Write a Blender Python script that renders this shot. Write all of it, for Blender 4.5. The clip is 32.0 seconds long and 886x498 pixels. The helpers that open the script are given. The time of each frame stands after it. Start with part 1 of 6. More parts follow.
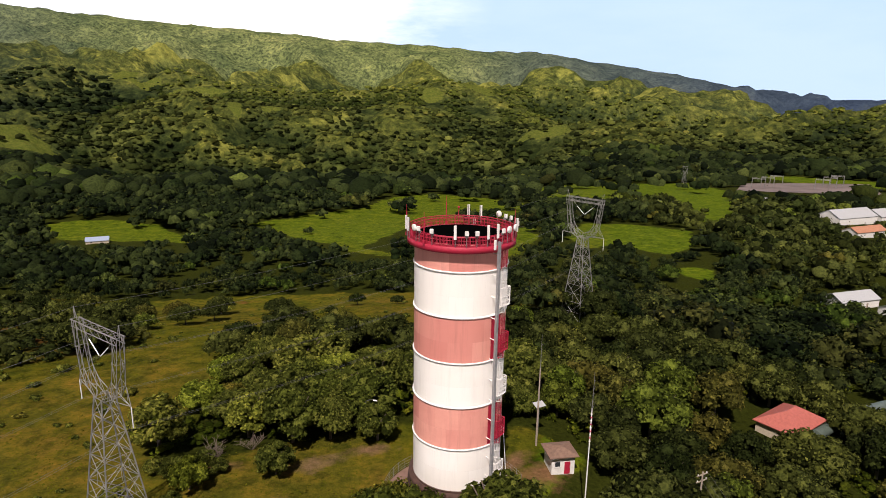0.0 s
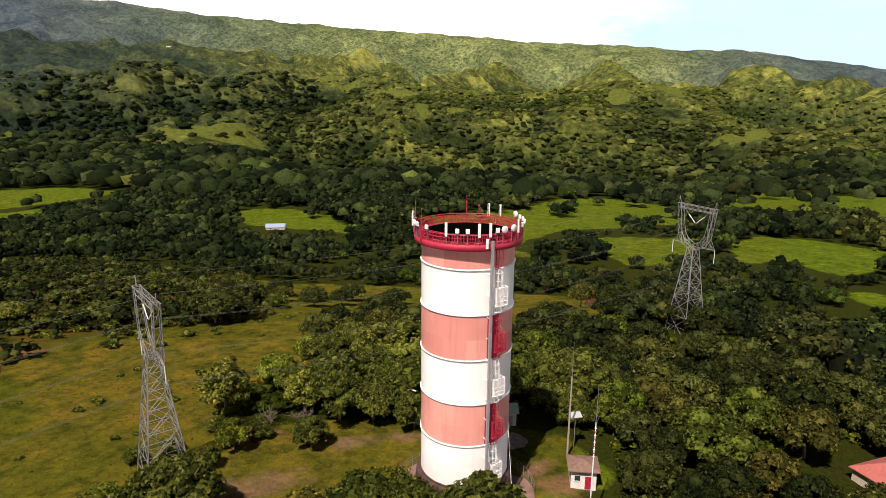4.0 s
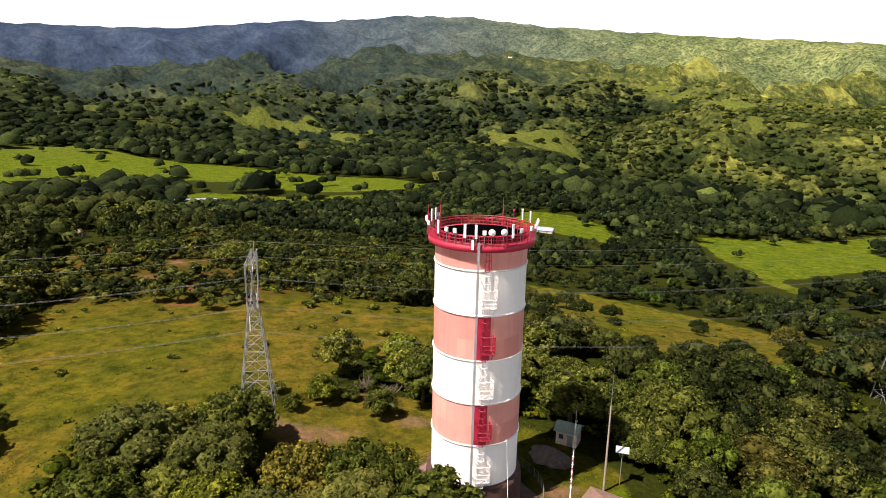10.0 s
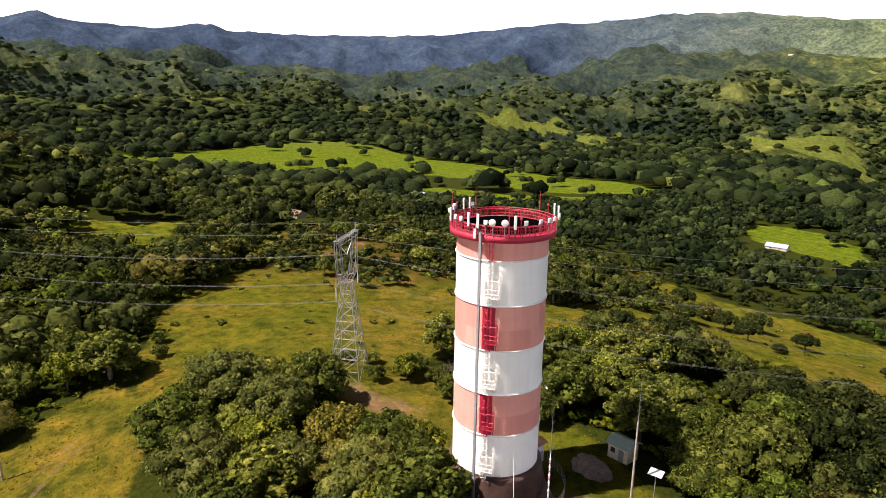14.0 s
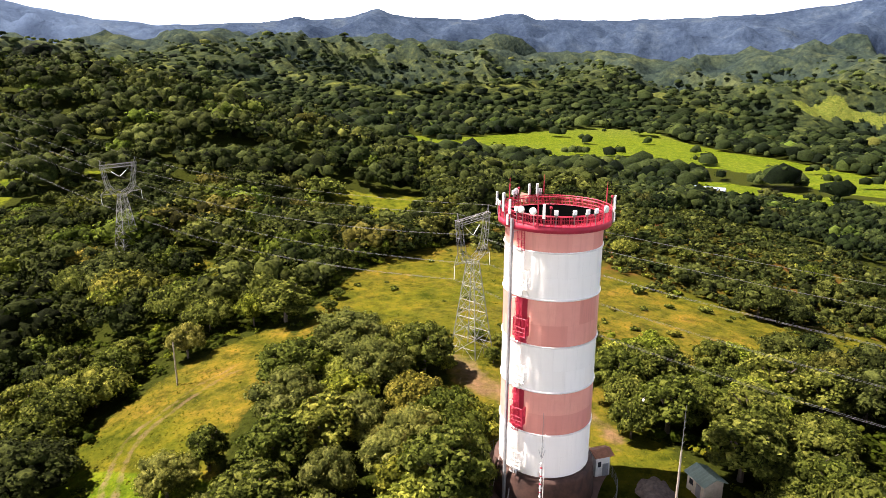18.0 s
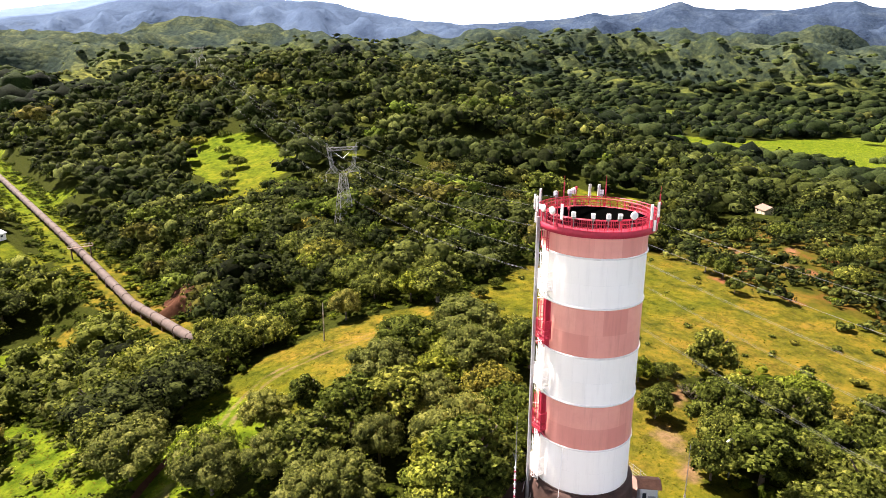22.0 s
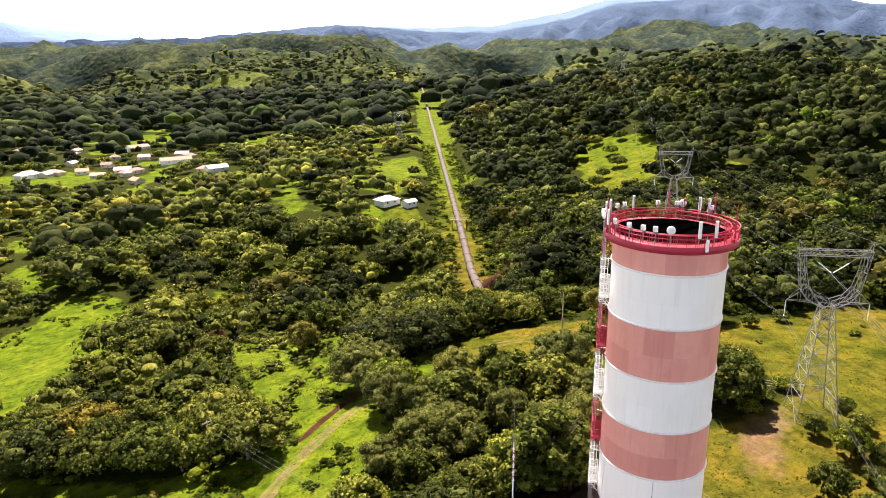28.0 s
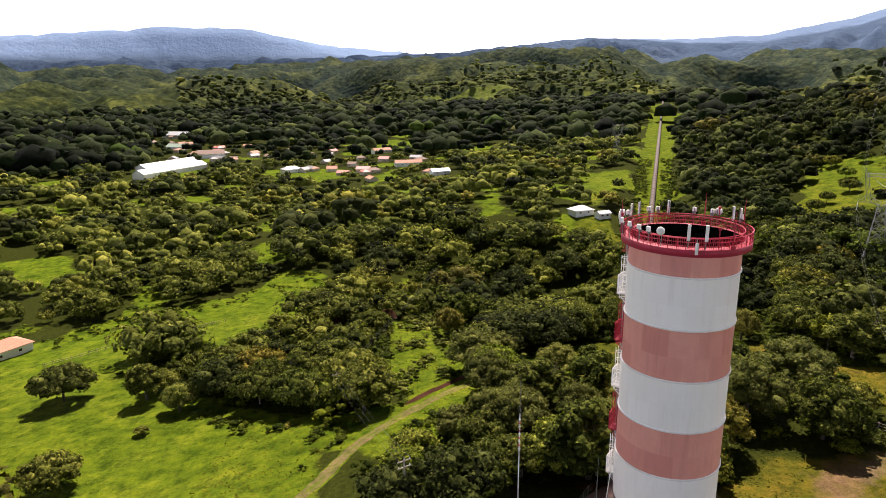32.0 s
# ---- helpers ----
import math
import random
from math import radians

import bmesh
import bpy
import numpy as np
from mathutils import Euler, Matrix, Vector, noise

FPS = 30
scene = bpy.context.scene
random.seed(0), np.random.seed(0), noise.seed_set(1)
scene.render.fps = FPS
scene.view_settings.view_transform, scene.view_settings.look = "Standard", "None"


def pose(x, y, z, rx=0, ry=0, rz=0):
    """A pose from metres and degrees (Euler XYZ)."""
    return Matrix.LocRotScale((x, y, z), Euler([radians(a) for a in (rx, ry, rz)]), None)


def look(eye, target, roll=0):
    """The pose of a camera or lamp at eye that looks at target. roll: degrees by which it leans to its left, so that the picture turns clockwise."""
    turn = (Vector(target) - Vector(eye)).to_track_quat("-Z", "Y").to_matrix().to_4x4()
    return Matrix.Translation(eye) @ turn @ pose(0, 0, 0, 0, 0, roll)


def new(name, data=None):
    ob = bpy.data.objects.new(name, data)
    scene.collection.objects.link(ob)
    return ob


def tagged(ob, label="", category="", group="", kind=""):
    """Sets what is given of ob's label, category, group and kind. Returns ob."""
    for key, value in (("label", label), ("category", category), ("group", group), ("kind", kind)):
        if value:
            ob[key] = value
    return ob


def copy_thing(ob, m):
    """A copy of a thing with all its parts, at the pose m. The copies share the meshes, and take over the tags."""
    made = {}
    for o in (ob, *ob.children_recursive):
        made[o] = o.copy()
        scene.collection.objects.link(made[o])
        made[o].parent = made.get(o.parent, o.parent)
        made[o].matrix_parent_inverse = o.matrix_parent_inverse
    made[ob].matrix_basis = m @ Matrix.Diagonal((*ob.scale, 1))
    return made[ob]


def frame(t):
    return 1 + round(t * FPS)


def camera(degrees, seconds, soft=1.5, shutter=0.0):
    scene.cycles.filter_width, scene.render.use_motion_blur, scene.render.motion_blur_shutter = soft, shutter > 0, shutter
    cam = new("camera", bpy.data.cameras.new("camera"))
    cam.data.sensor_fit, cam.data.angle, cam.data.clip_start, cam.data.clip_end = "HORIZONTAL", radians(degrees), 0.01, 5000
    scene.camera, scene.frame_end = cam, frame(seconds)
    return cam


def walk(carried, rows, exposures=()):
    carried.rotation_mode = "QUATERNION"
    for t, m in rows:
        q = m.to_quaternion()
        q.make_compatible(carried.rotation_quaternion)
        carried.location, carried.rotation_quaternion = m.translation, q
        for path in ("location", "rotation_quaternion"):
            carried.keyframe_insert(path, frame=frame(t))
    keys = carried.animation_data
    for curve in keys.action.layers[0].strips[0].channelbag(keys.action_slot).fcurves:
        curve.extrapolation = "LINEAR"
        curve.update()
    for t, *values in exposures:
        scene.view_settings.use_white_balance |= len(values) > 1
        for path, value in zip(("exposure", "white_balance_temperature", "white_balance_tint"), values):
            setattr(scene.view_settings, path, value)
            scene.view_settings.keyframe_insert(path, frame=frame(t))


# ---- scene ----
cam = camera(68.1, 32.0, soft=0.9)
EXPO = [(t, e, 6500, 21) for t, e in ((0, 0.33), (6, 0.82), (9, 1.04), (11, 1.13), (13, 1.1), (15, 1.66), (18, 1.98), (21, 2.26), (25, 2.1), (28, 2.08), (32, 1.33))]
# seconds, place, heading, tilt and roll of the flight round the tower
PATH = [
    (0, 0.00, -81.35, 51.65, 91.65, -14.11, 0.96), (0.5, 2.54, -81.32, 51.64, 93.58, -14.06, 0.94), (1, 4.99, -81.09, 51.54, 95.66, -14.08, 0.92),
    (1.5, 7.55, -80.86, 51.42, 97.60, -14.11, 0.72), (2, 10.30, -80.59, 51.36, 99.65, -14.08, 0.75), (2.5, 13.06, -80.34, 51.34, 101.69, -14.09, 0.69),
    (4.5, 24.75, -78.22, 51.75, 109.79, -14.22, 0.71), (5, 27.47, -77.32, 51.81, 111.91, -14.25, 0.87), (5.5, 30.52, -76.04, 51.75, 114.51, -14.26, 0.81),
    (6, 33.39, -74.76, 51.67, 116.90, -14.20, 0.84), (6.5, 36.26, -73.44, 51.74, 119.27, -14.15, 0.92), (7, 39.09, -72.20, 51.80, 121.60, -14.12, 1.05),
    (7.5, 41.93, -70.96, 51.84, 123.82, -14.13, 1.01), (8, 44.82, -69.58, 51.83, 126.08, -14.10, 1.15), (8.5, 47.69, -67.97, 51.71, 128.39, -14.06, 1.20),
    (9, 50.65, -65.92, 51.58, 130.81, -14.04, 1.21), (9.5, 53.23, -63.85, 51.57, 133.20, -13.98, 1.26), (10, 55.86, -61.62, 51.52, 135.62, -13.86, 1.24),
    (10.5, 58.35, -59.36, 51.46, 138.01, -13.76, 1.21), (11, 60.96, -56.72, 51.33, 140.55, -13.67, 1.15), (11.5, 63.25, -54.09, 51.18, 143.14, -13.55, 1.10),
    (12, 65.70, -51.14, 51.08, 145.74, -13.43, 1.02), (12.5, 68.05, -48.34, 50.94, 148.38, -13.29, 0.95), (13, 70.32, -45.44, 50.81, 150.95, -13.17, 0.94),
    (13.5, 72.26, -42.42, 50.82, 153.54, -13.13, 0.94), (14, 74.14, -39.06, 50.74, 157.54, -14.06, 0.86), (14.5, 75.53, -35.50, 50.64, 161.14, -14.53, 0.70),
    (15, 76.47, -31.77, 50.45, 164.58, -14.76, 0.49), (15.5, 77.14, -28.12, 50.30, 167.76, -14.95, 0.36), (17.5, 79.36, -13.23, 50.49, 180.05, -15.30, 0.20),
    (18, 79.51, -9.35, 50.38, 183.15, -15.37, 0.13), (18.5, 79.40, -5.52, 50.51, 186.27, -15.46, 0.07), (19, 79.13, -1.80, 50.68, 189.33, -15.53, 0.07),
    (19.5, 78.55, 2.18, 50.58, 192.42, -15.58, -0.09), (20, 77.75, 5.62, 50.28, 195.58, -15.64, -0.11), (20.5, 76.82, 8.87, 50.06, 198.68, -15.67, -0.03),
    (21, 75.99, 12.00, 49.92, 201.58, -15.71, 0.05), (21.5, 75.10, 15.23, 49.98, 204.51, -15.69, 0.07), (22, 74.04, 18.72, 50.19, 207.63, -15.71, 0.10),
    (22.5, 72.90, 22.30, 50.40, 210.75, -15.68, 0.08), (23, 71.69, 25.94, 50.49, 213.91, -15.65, -0.07), (23.5, 70.19, 29.07, 50.34, 217.09, -15.62, -0.01),
    (24, 68.58, 31.98, 50.28, 220.33, -15.55, -0.06), (24.5, 67.07, 34.74, 50.31, 223.49, -15.50, -0.00), (25, 65.03, 37.77, 50.44, 226.79, -15.50, -0.18),
    (25.5, 62.65, 40.66, 50.52, 230.10, -15.60, -0.26), (27.5, 53.21, 50.80, 50.46, 242.82, -15.48, -0.45), (28, 50.45, 53.16, 50.34, 246.19, -15.40, -0.50),
    (28.5, 47.64, 55.33, 50.37, 249.38, -15.36, -0.57), (29, 44.99, 57.56, 50.38, 252.42, -15.27, -0.59), (29.5, 42.40, 59.95, 50.46, 255.16, -15.16, -0.53),
    (30, 39.81, 62.37, 50.57, 257.70, -15.02, -0.49), (30.5, 37.62, 64.42, 50.78, 259.98, -14.91, -0.21), (31, 35.30, 66.33, 50.90, 262.21, -14.78, 0.01),
    (31.5, 32.95, 68.13, 50.58, 264.40, -14.56, 0.05), (32, 30.60, 69.86, 49.76, 267.14, -14.22, -0.31),
]
walk(cam, [(t, pose(x, y, z, 90 + tilt, 0, heading - 90) @ pose(0, 0, 0, 0, 0, roll))
           for t, x, y, z, heading, tilt, roll in PATH],
     exposures=EXPO)

# ---- light ----
SUN_AZ, SUN_EL = radians(-97), radians(56)
world = bpy.data.worlds.new("world")
scene.world = world
world.use_nodes = True
wn, wl = world.node_tree.nodes, world.node_tree.links
sky = wn.new("ShaderNodeTexSky")
sky.sky_type, sky.sun_disc = "NISHITA", False
sky.sun_elevation, sky.sun_rotation = SUN_EL, radians(90) - SUN_AZ
sky.air_density, sky.dust_density, sky.ozone_density = 0.55, 0.3, 1.0
# white cloud banks over a pale sky
wtc, wmap, wnz, wrp, wmx = (wn.new(k) for k in ("ShaderNodeTexCoord", "ShaderNodeMapping", "ShaderNodeTexNoise", "ShaderNodeValToRGB", "ShaderNodeMix"))
wmap.inputs["Scale"].default_value = (1.6, 1.6, 6.0)
wnz.inputs["Scale"].default_value, wnz.inputs["Detail"].default_value, wnz.inputs["Roughness"].default_value = 1.6, 7, 0.6
wrp.color_ramp.elements[0].position, wrp.color_ramp.elements[1].position = 0.36, 0.58
wl.new(wtc.outputs["Generated"], wmap.inputs[0]), wl.new(wmap.outputs[0], wnz.inputs[0]), wl.new(wnz.outputs["Fac"], wrp.inputs[0])
wmx.data_type = "RGBA"
wmx.inputs[7].default_value = (38.0, 36.5, 34.0, 1)
wsep, wlow, wmul = wn.new("ShaderNodeSeparateXYZ"), wn.new("ShaderNodeValToRGB"), wn.new("ShaderNodeMath")
wl.new(wtc.outputs["Generated"], wsep.inputs[0]), wl.new(wsep.outputs[2], wlow.inputs[0])
wlow.color_ramp.elements[0].position, wlow.color_ramp.elements[0].color = 0.17, (1, 1, 1, 1)
wlow.color_ramp.elements[1].position, wlow.color_ramp.elements[1].color = 0.30, (0.02, 0.02, 0.02, 1)
wmul.operation = "MULTIPLY"
# the north-east stays nearly clear
wdot, wclear, wopen = wn.new("ShaderNodeVectorMath"), wn.new("ShaderNodeValToRGB"), wn.new("ShaderNodeMath")
wdot.operation, wopen.operation = "DOT_PRODUCT", "MULTIPLY"
wdot.inputs[1].default_value = (0.39, 0.92, 0.0)
wclear.color_ramp.elements[0].position, wclear.color_ramp.elements[0].color = 0.82, (1, 1, 1, 1)
wclear.color_ramp.elements[1].position, wclear.color_ramp.elements[1].color = 0.93, (0.03, 0.03, 0.03, 1)
wl.new(wtc.outputs["Generated"], wdot.inputs[0]), wl.new(wdot.outputs["Value"], wclear.inputs[0])
wl.new(wrp.outputs[0], wopen.inputs[0]), wl.new(wclear.outputs[0], wopen.inputs[1])
wl.new(wopen.outputs[0], wmul.inputs[0]), wl.new(wlow.outputs[0], wmul.inputs[1])
whaze = wn.new("ShaderNodeMix")
whaze.data_type = "RGBA"
whaze.inputs[7].default_value = (9.5, 13.5, 18.5, 1)
wdeep = wn.new("ShaderNodeMix")
wdeep.data_type, wdeep.blend_type = "RGBA", "MULTIPLY"
wdeep.inputs[0].default_value, wdeep.inputs[7].default_value = 1.0, (0.22, 0.22, 0.22, 1)
wl.new(sky.outputs[0], wdeep.inputs[6])
wl.new(wlow.outputs[0], whaze.inputs[0]), wl.new(wdeep.outputs[2], whaze.inputs[6])
wl.new(wmul.outputs[0], wmx.inputs[0]), wl.new(whaze.outputs[2], wmx.inputs[6]), wl.new(wmx.outputs[2], wn["Background"].inputs[0])
wn["Background"].inputs[1].default_value = 0.05
sun = new("sun", bpy.data.lights.new("sun", "SUN"))
sun.data.energy, sun.data.angle, sun.data.color = 4.6, radians(0.6), (1.0, 0.93, 0.81)
sun.matrix_world = look((200 * math.cos(SUN_AZ), 200 * math.sin(SUN_AZ), 200 * math.tan(SUN_EL)), (0, 0, 0))


# ---- materials ----
def mat(name, color, rough=0.7, metal=0.0):
    """A node material; returns it with its node tree's nodes, links and shader."""
    m = bpy.data.materials.new(name)
    m.use_nodes = True
    n, l = m.node_tree.nodes, m.node_tree.links
    b = n["Principled BSDF"]
    b.inputs["Base Color"].default_value = (*color, 1)
    b.inputs["Roughness"].default_value, b.inputs["Metallic"].default_value = rough, metal
    return m, n, l, b


def noise_node(n, l, scale, detail=4.0, rough=0.6, vec=None):
    t = n.new("ShaderNodeTexNoise")
    t.inputs["Scale"].default_value, t.inputs["Detail"].default_value, t.inputs["Roughness"].default_value = scale, detail, rough
    if vec:
        l.new(vec, t.inputs["Vector"])
    return t.outputs["Fac"]


def ramp(n, l, fac, stops):
    r = n.new("ShaderNodeValToRGB")
    l.new(fac, r.inputs[0])
    e = r.color_ramp.elements
    while len(e) < len(stops):
        e.new(0.5)
    for k, (p, c) in zip(e, stops):
        k.position, k.color = p, (*c, 1) if len(c) == 3 else c
    return r.outputs[0]


def mix(n, l, fac, a, b, kind="MIX"):
    m = n.new("ShaderNodeMix")
    m.data_type, m.blend_type = "RGBA", kind
    for s, v in ((0, fac), (6, a), (7, b)):
        if isinstance(v, (int, float)):
            m.inputs[s].default_value = v
        elif isinstance(v, tuple):
            m.inputs[s].default_value = (*v, 1)
        else:
            l.new(v, m.inputs[s])
    return m.outputs[2]


def math_node(n, l, op, a, b=0.5):
    m = n.new("ShaderNodeMath")
    m.operation = op
    for s, v in enumerate((a, b)):
        if isinstance(v, (int, float)):
            m.inputs[s].default_value = v
        else:
            l.new(v, m.inputs[s])
    return m.outputs[0]


def bump(n, l, b, height, strength=0.3, dist=0.05):
    k = n.new("ShaderNodeBump")
    k.inputs["Strength"].default_value, k.inputs["Distance"].default_value = strength, dist
    l.new(height, k.inputs["Height"])
    l.new(k.outputs[0], b.inputs["Normal"])


def coords(n):
    return n.new("ShaderNodeTexCoord").outputs["Object"]


def worn(name, color, rough=0.6, metal=0.0, scale=2.0, spread=0.25, relief=0.15):
    """A plain painted, rendered or metal surface with stains and fine grain."""
    m, n, l, b = mat(name, color, rough, metal)
    v = coords(n)
    big, small = noise_node(n, l, scale, 5, 0.65, v), noise_node(n, l, scale * 14, 4, 0.6, v)
    dark = tuple(c * (1 - spread * 1.6) for c in color)
    c = ramp(n, l, big, [(0.3, dark), (0.62, color)])
    c = mix(n, l, math_node(n, l, "MULTIPLY", small, 0.35), c, tuple(min(1, k * 1.25) for k in color))
    l.new(c, b.inputs["Base Color"])
    bump(n, l, b, small, relief, 0.02)
    return m


def leaf_mat(name, dark, light, olive, clump_shade=True, low=(0.30, 0.38, 0.36), grain=1.7):
    m, n, l, b = mat(name, light, 0.55)
    geo, info = n.new("ShaderNodeNewGeometry"), n.new("ShaderNodeObjectInfo")
    tint = n.new("ShaderNodeAttribute")
    tint.attribute_name = "tint"
    c = ramp(n, l, geo.outputs["Random Per Island"], [(0.0, dark), (0.75, light), (1.0, olive)])
    own = n.new("ShaderNodeAttribute")
    own.attribute_name = "own_tint"
    who = math_node(n, l, "ADD", tint.outputs["Fac"], math_node(n, l, "MULTIPLY", info.outputs["Random"], math_node(n, l, "SUBTRACT", 1.0, own.outputs["Fac"])))
    c = mix(n, l, 1.0, c, ramp(n, l, who, [(0.0, low), (0.35, tuple(0.5 * (k + 0.78) for k in low)), (0.60, (0.92, 0.95, 0.85)), (0.76, (1.32, 1.28, 1.05)), (0.85, (1.3, 1.0, 0.8)), (0.92, (1.1, 1.35, 0.6)), (1.0, (1.65, 1.65, 1.2))]), "MULTIPLY")
    if clump_shade:
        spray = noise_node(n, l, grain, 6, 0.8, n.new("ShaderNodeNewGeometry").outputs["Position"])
        # dark gaps between leaf sprays and bright lit tufts painted into the colour
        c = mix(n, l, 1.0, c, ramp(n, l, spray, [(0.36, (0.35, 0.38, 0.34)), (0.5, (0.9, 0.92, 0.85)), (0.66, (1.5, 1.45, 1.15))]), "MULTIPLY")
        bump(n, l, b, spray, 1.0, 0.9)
    l.new(c, b.inputs["Base Color"])
    b.inputs["Specular IOR Level"].default_value, b.inputs["Roughness"].default_value = 0.03, 0.8
    tr = n.new("ShaderNodeBsdfTranslucent")
    l.new(mix(n, l, 1.0, c, (1.1, 1.3, 0.5), "MULTIPLY"), tr.inputs[0])
    ms = n.new("ShaderNodeMixShader")
    ms.inputs[0].default_value = 0.16
    l.new(b.outputs[0], ms.inputs[1]), l.new(tr.outputs[0], ms.inputs[2])
    l.new(ms.outputs[0], n["Material Output"].inputs[0])
    return m


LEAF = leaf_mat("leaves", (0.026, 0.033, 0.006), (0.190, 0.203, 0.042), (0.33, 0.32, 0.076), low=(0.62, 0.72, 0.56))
# leaf colours holding cloud shade (woodland, far) and some blue haze (far)
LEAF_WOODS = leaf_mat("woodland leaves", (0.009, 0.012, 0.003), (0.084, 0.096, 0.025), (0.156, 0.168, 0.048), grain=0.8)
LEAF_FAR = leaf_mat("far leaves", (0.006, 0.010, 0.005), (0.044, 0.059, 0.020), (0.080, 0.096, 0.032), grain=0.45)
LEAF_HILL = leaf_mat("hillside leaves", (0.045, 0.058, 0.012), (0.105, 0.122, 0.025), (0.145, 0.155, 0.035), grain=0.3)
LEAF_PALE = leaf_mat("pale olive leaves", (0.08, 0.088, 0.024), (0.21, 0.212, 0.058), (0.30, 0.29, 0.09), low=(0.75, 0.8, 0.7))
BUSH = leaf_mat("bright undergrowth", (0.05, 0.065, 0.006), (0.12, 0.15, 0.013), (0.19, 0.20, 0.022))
BARK = worn("bark", (0.13, 0.10, 0.075), 0.9, scale=3)


def tank_paint(name, color, other, spread):
    """Old paint on rolled steel plates: plates of slightly different fading, rain streaks, fine relief."""
    m, n, l, b = mat(name, color, 0.42)
    v = coords(n)
    sep, com = n.new("ShaderNodeSeparateXYZ"), n.new("ShaderNodeCombineXYZ")
    l.new(v, sep.inputs[0])
    around = math_node(n, l, "MULTIPLY", math_node(n, l, "ARCTAN2", sep.outputs[1], sep.outputs[0]), 6.0)
    l.new(around, com.inputs[0]), l.new(sep.outputs[2], com.inputs[1])
    plates = n.new("ShaderNodeTexBrick")
    plates.inputs["Scale"].default_value, plates.inputs["Mortar Size"].default_value = 1.0, 0.006
    plates.inputs["Brick Width"].default_value, plates.inputs["Row Height"].default_value = 3.1, 2.97
    plates.inputs["Color1"].default_value, plates.inputs["Color2"].default_value = (*color, 1), (*other, 1)
    plates.inputs["Mortar"].default_value = (*[c * 0.8 for c in color], 1)
    l.new(com.outputs[0], plates.inputs["Vector"])
    stretch = n.new("ShaderNodeMapping")
    stretch.inputs["Scale"].default_value = (1.0, 0.08, 1.0)
    l.new(com.outputs[0], stretch.inputs[0])
    streak = noise_node(n, l, 1.4, 6, 0.7, stretch.outputs[0])
    c = mix(n, l, ramp(n, l, streak, [(0.5, (0, 0, 0)), (0.75, (spread, spread, spread))]), plates.outputs["Color"], tuple(k * 0.55 for k in other))
    c = mix(n, l, ramp(n, l, noise_node(n, l, 0.5, 6, 0.7, v), [(0.4, (0, 0, 0)), (0.7, (spread, spread, spread))]), c, other)
    l.new(c, b.inputs["Base Color"])
    bump(n, l, b, noise_node(n, l, 0.9, 3, 0.5, v), 0.12, 0.08)
    return m


WHITE = tank_paint("white tank paint", (0.92, 0.885, 0.84), (0.885, 0.845, 0.79), 0.2)
PINK = tank_paint("faded red tank paint", (0.78, 0.36, 0.29), (0.64, 0.24, 0.20), 0.4)
WHITE_METAL = worn("white painted metal", (0.80, 0.775, 0.745), 0.45, spread=0.1)
RED = worn("red paint", (0.40, 0.014, 0.042), 0.6, spread=0.18)
STEEL = worn("galvanised steel", (0.23, 0.225, 0.215), 0.55, 0.3, spread=0.2)
DUCT = worn("grey cable duct", (0.33, 0.33, 0.34), 0.5, 0.3, spread=0.2)
CONCRETE = worn("rain-stained concrete", (0.075, 0.036, 0.026), 0.85, scale=0.7, spread=0.5)
PAVING = worn("reddish paving", (0.22, 0.13, 0.10), 0.9, scale=0.8, spread=0.3)
# near-black and glossless, painting the deep shade inside the tank
INNER_SHADE = mat("dark wet steel inside", (0.0015, 0.0015, 0.0015), 1.0)[0]
INNER_SHADE.node_tree.nodes["Principled BSDF"].inputs["Specular IOR Level"].default_value = 0.0
PLASTER = worn("white plaster", (0.72, 0.70, 0.66), 0.8, spread=0.15)
BEIGE = worn("beige plaster", (0.52, 0.44, 0.33), 0.8, spread=0.2)
ROOF_RED = worn("red metal roof", (0.40, 0.11, 0.085), 0.6, spread=0.2)
ROOF_GREY = worn("grey-green metal roof", (0.27, 0.34, 0.27), 0.45, 0.2, spread=0.15)
ROOF_BROWN = worn("weathered brown roof", (0.20, 0.12, 0.085), 0.8, spread=0.3)
ROOF_WHITE = worn("pale metal roof", (0.42, 0.43, 0.44), 0.45, 0.1, spread=0.12)
ROOF_OLD = worn("dull zinc roof", (0.17, 0.165, 0.16), 0.6, spread=0.3)
ROOF_BLUE = worn("blue-grey metal roof", (0.30, 0.36, 0.48), 0.45, 0.1, spread=0.12)
ROOF_TILE = worn("clay tile roof", (0.42, 0.19, 0.11), 0.8, spread=0.3)
PIPE_MAT = worn("rusty weathered pipe paint", (0.085, 0.058, 0.046), 0.85, 0.0, scale=0.5, spread=0.3)
WOODPOLE = worn("weathered pole", (0.34, 0.28, 0.22), 0.85, spread=0.25)
GLASS = mat("window glass", (0.03, 0.035, 0.04), 0.08)[0]
RED_SOIL = worn("red earth", (0.075, 0.034, 0.020), 1.0, scale=0.35, spread=0.5, relief=0.8)
RED_SOIL.node_tree.nodes["Principled BSDF"].inputs["Specular IOR Level"].default_value = 0.02
CABLE = mat("aluminium conductor", (0.14, 0.14, 0.14), 0.55, 0.4)[0]
INSULATOR = mat("white insulator", (0.75, 0.75, 0.73), 0.25)[0]


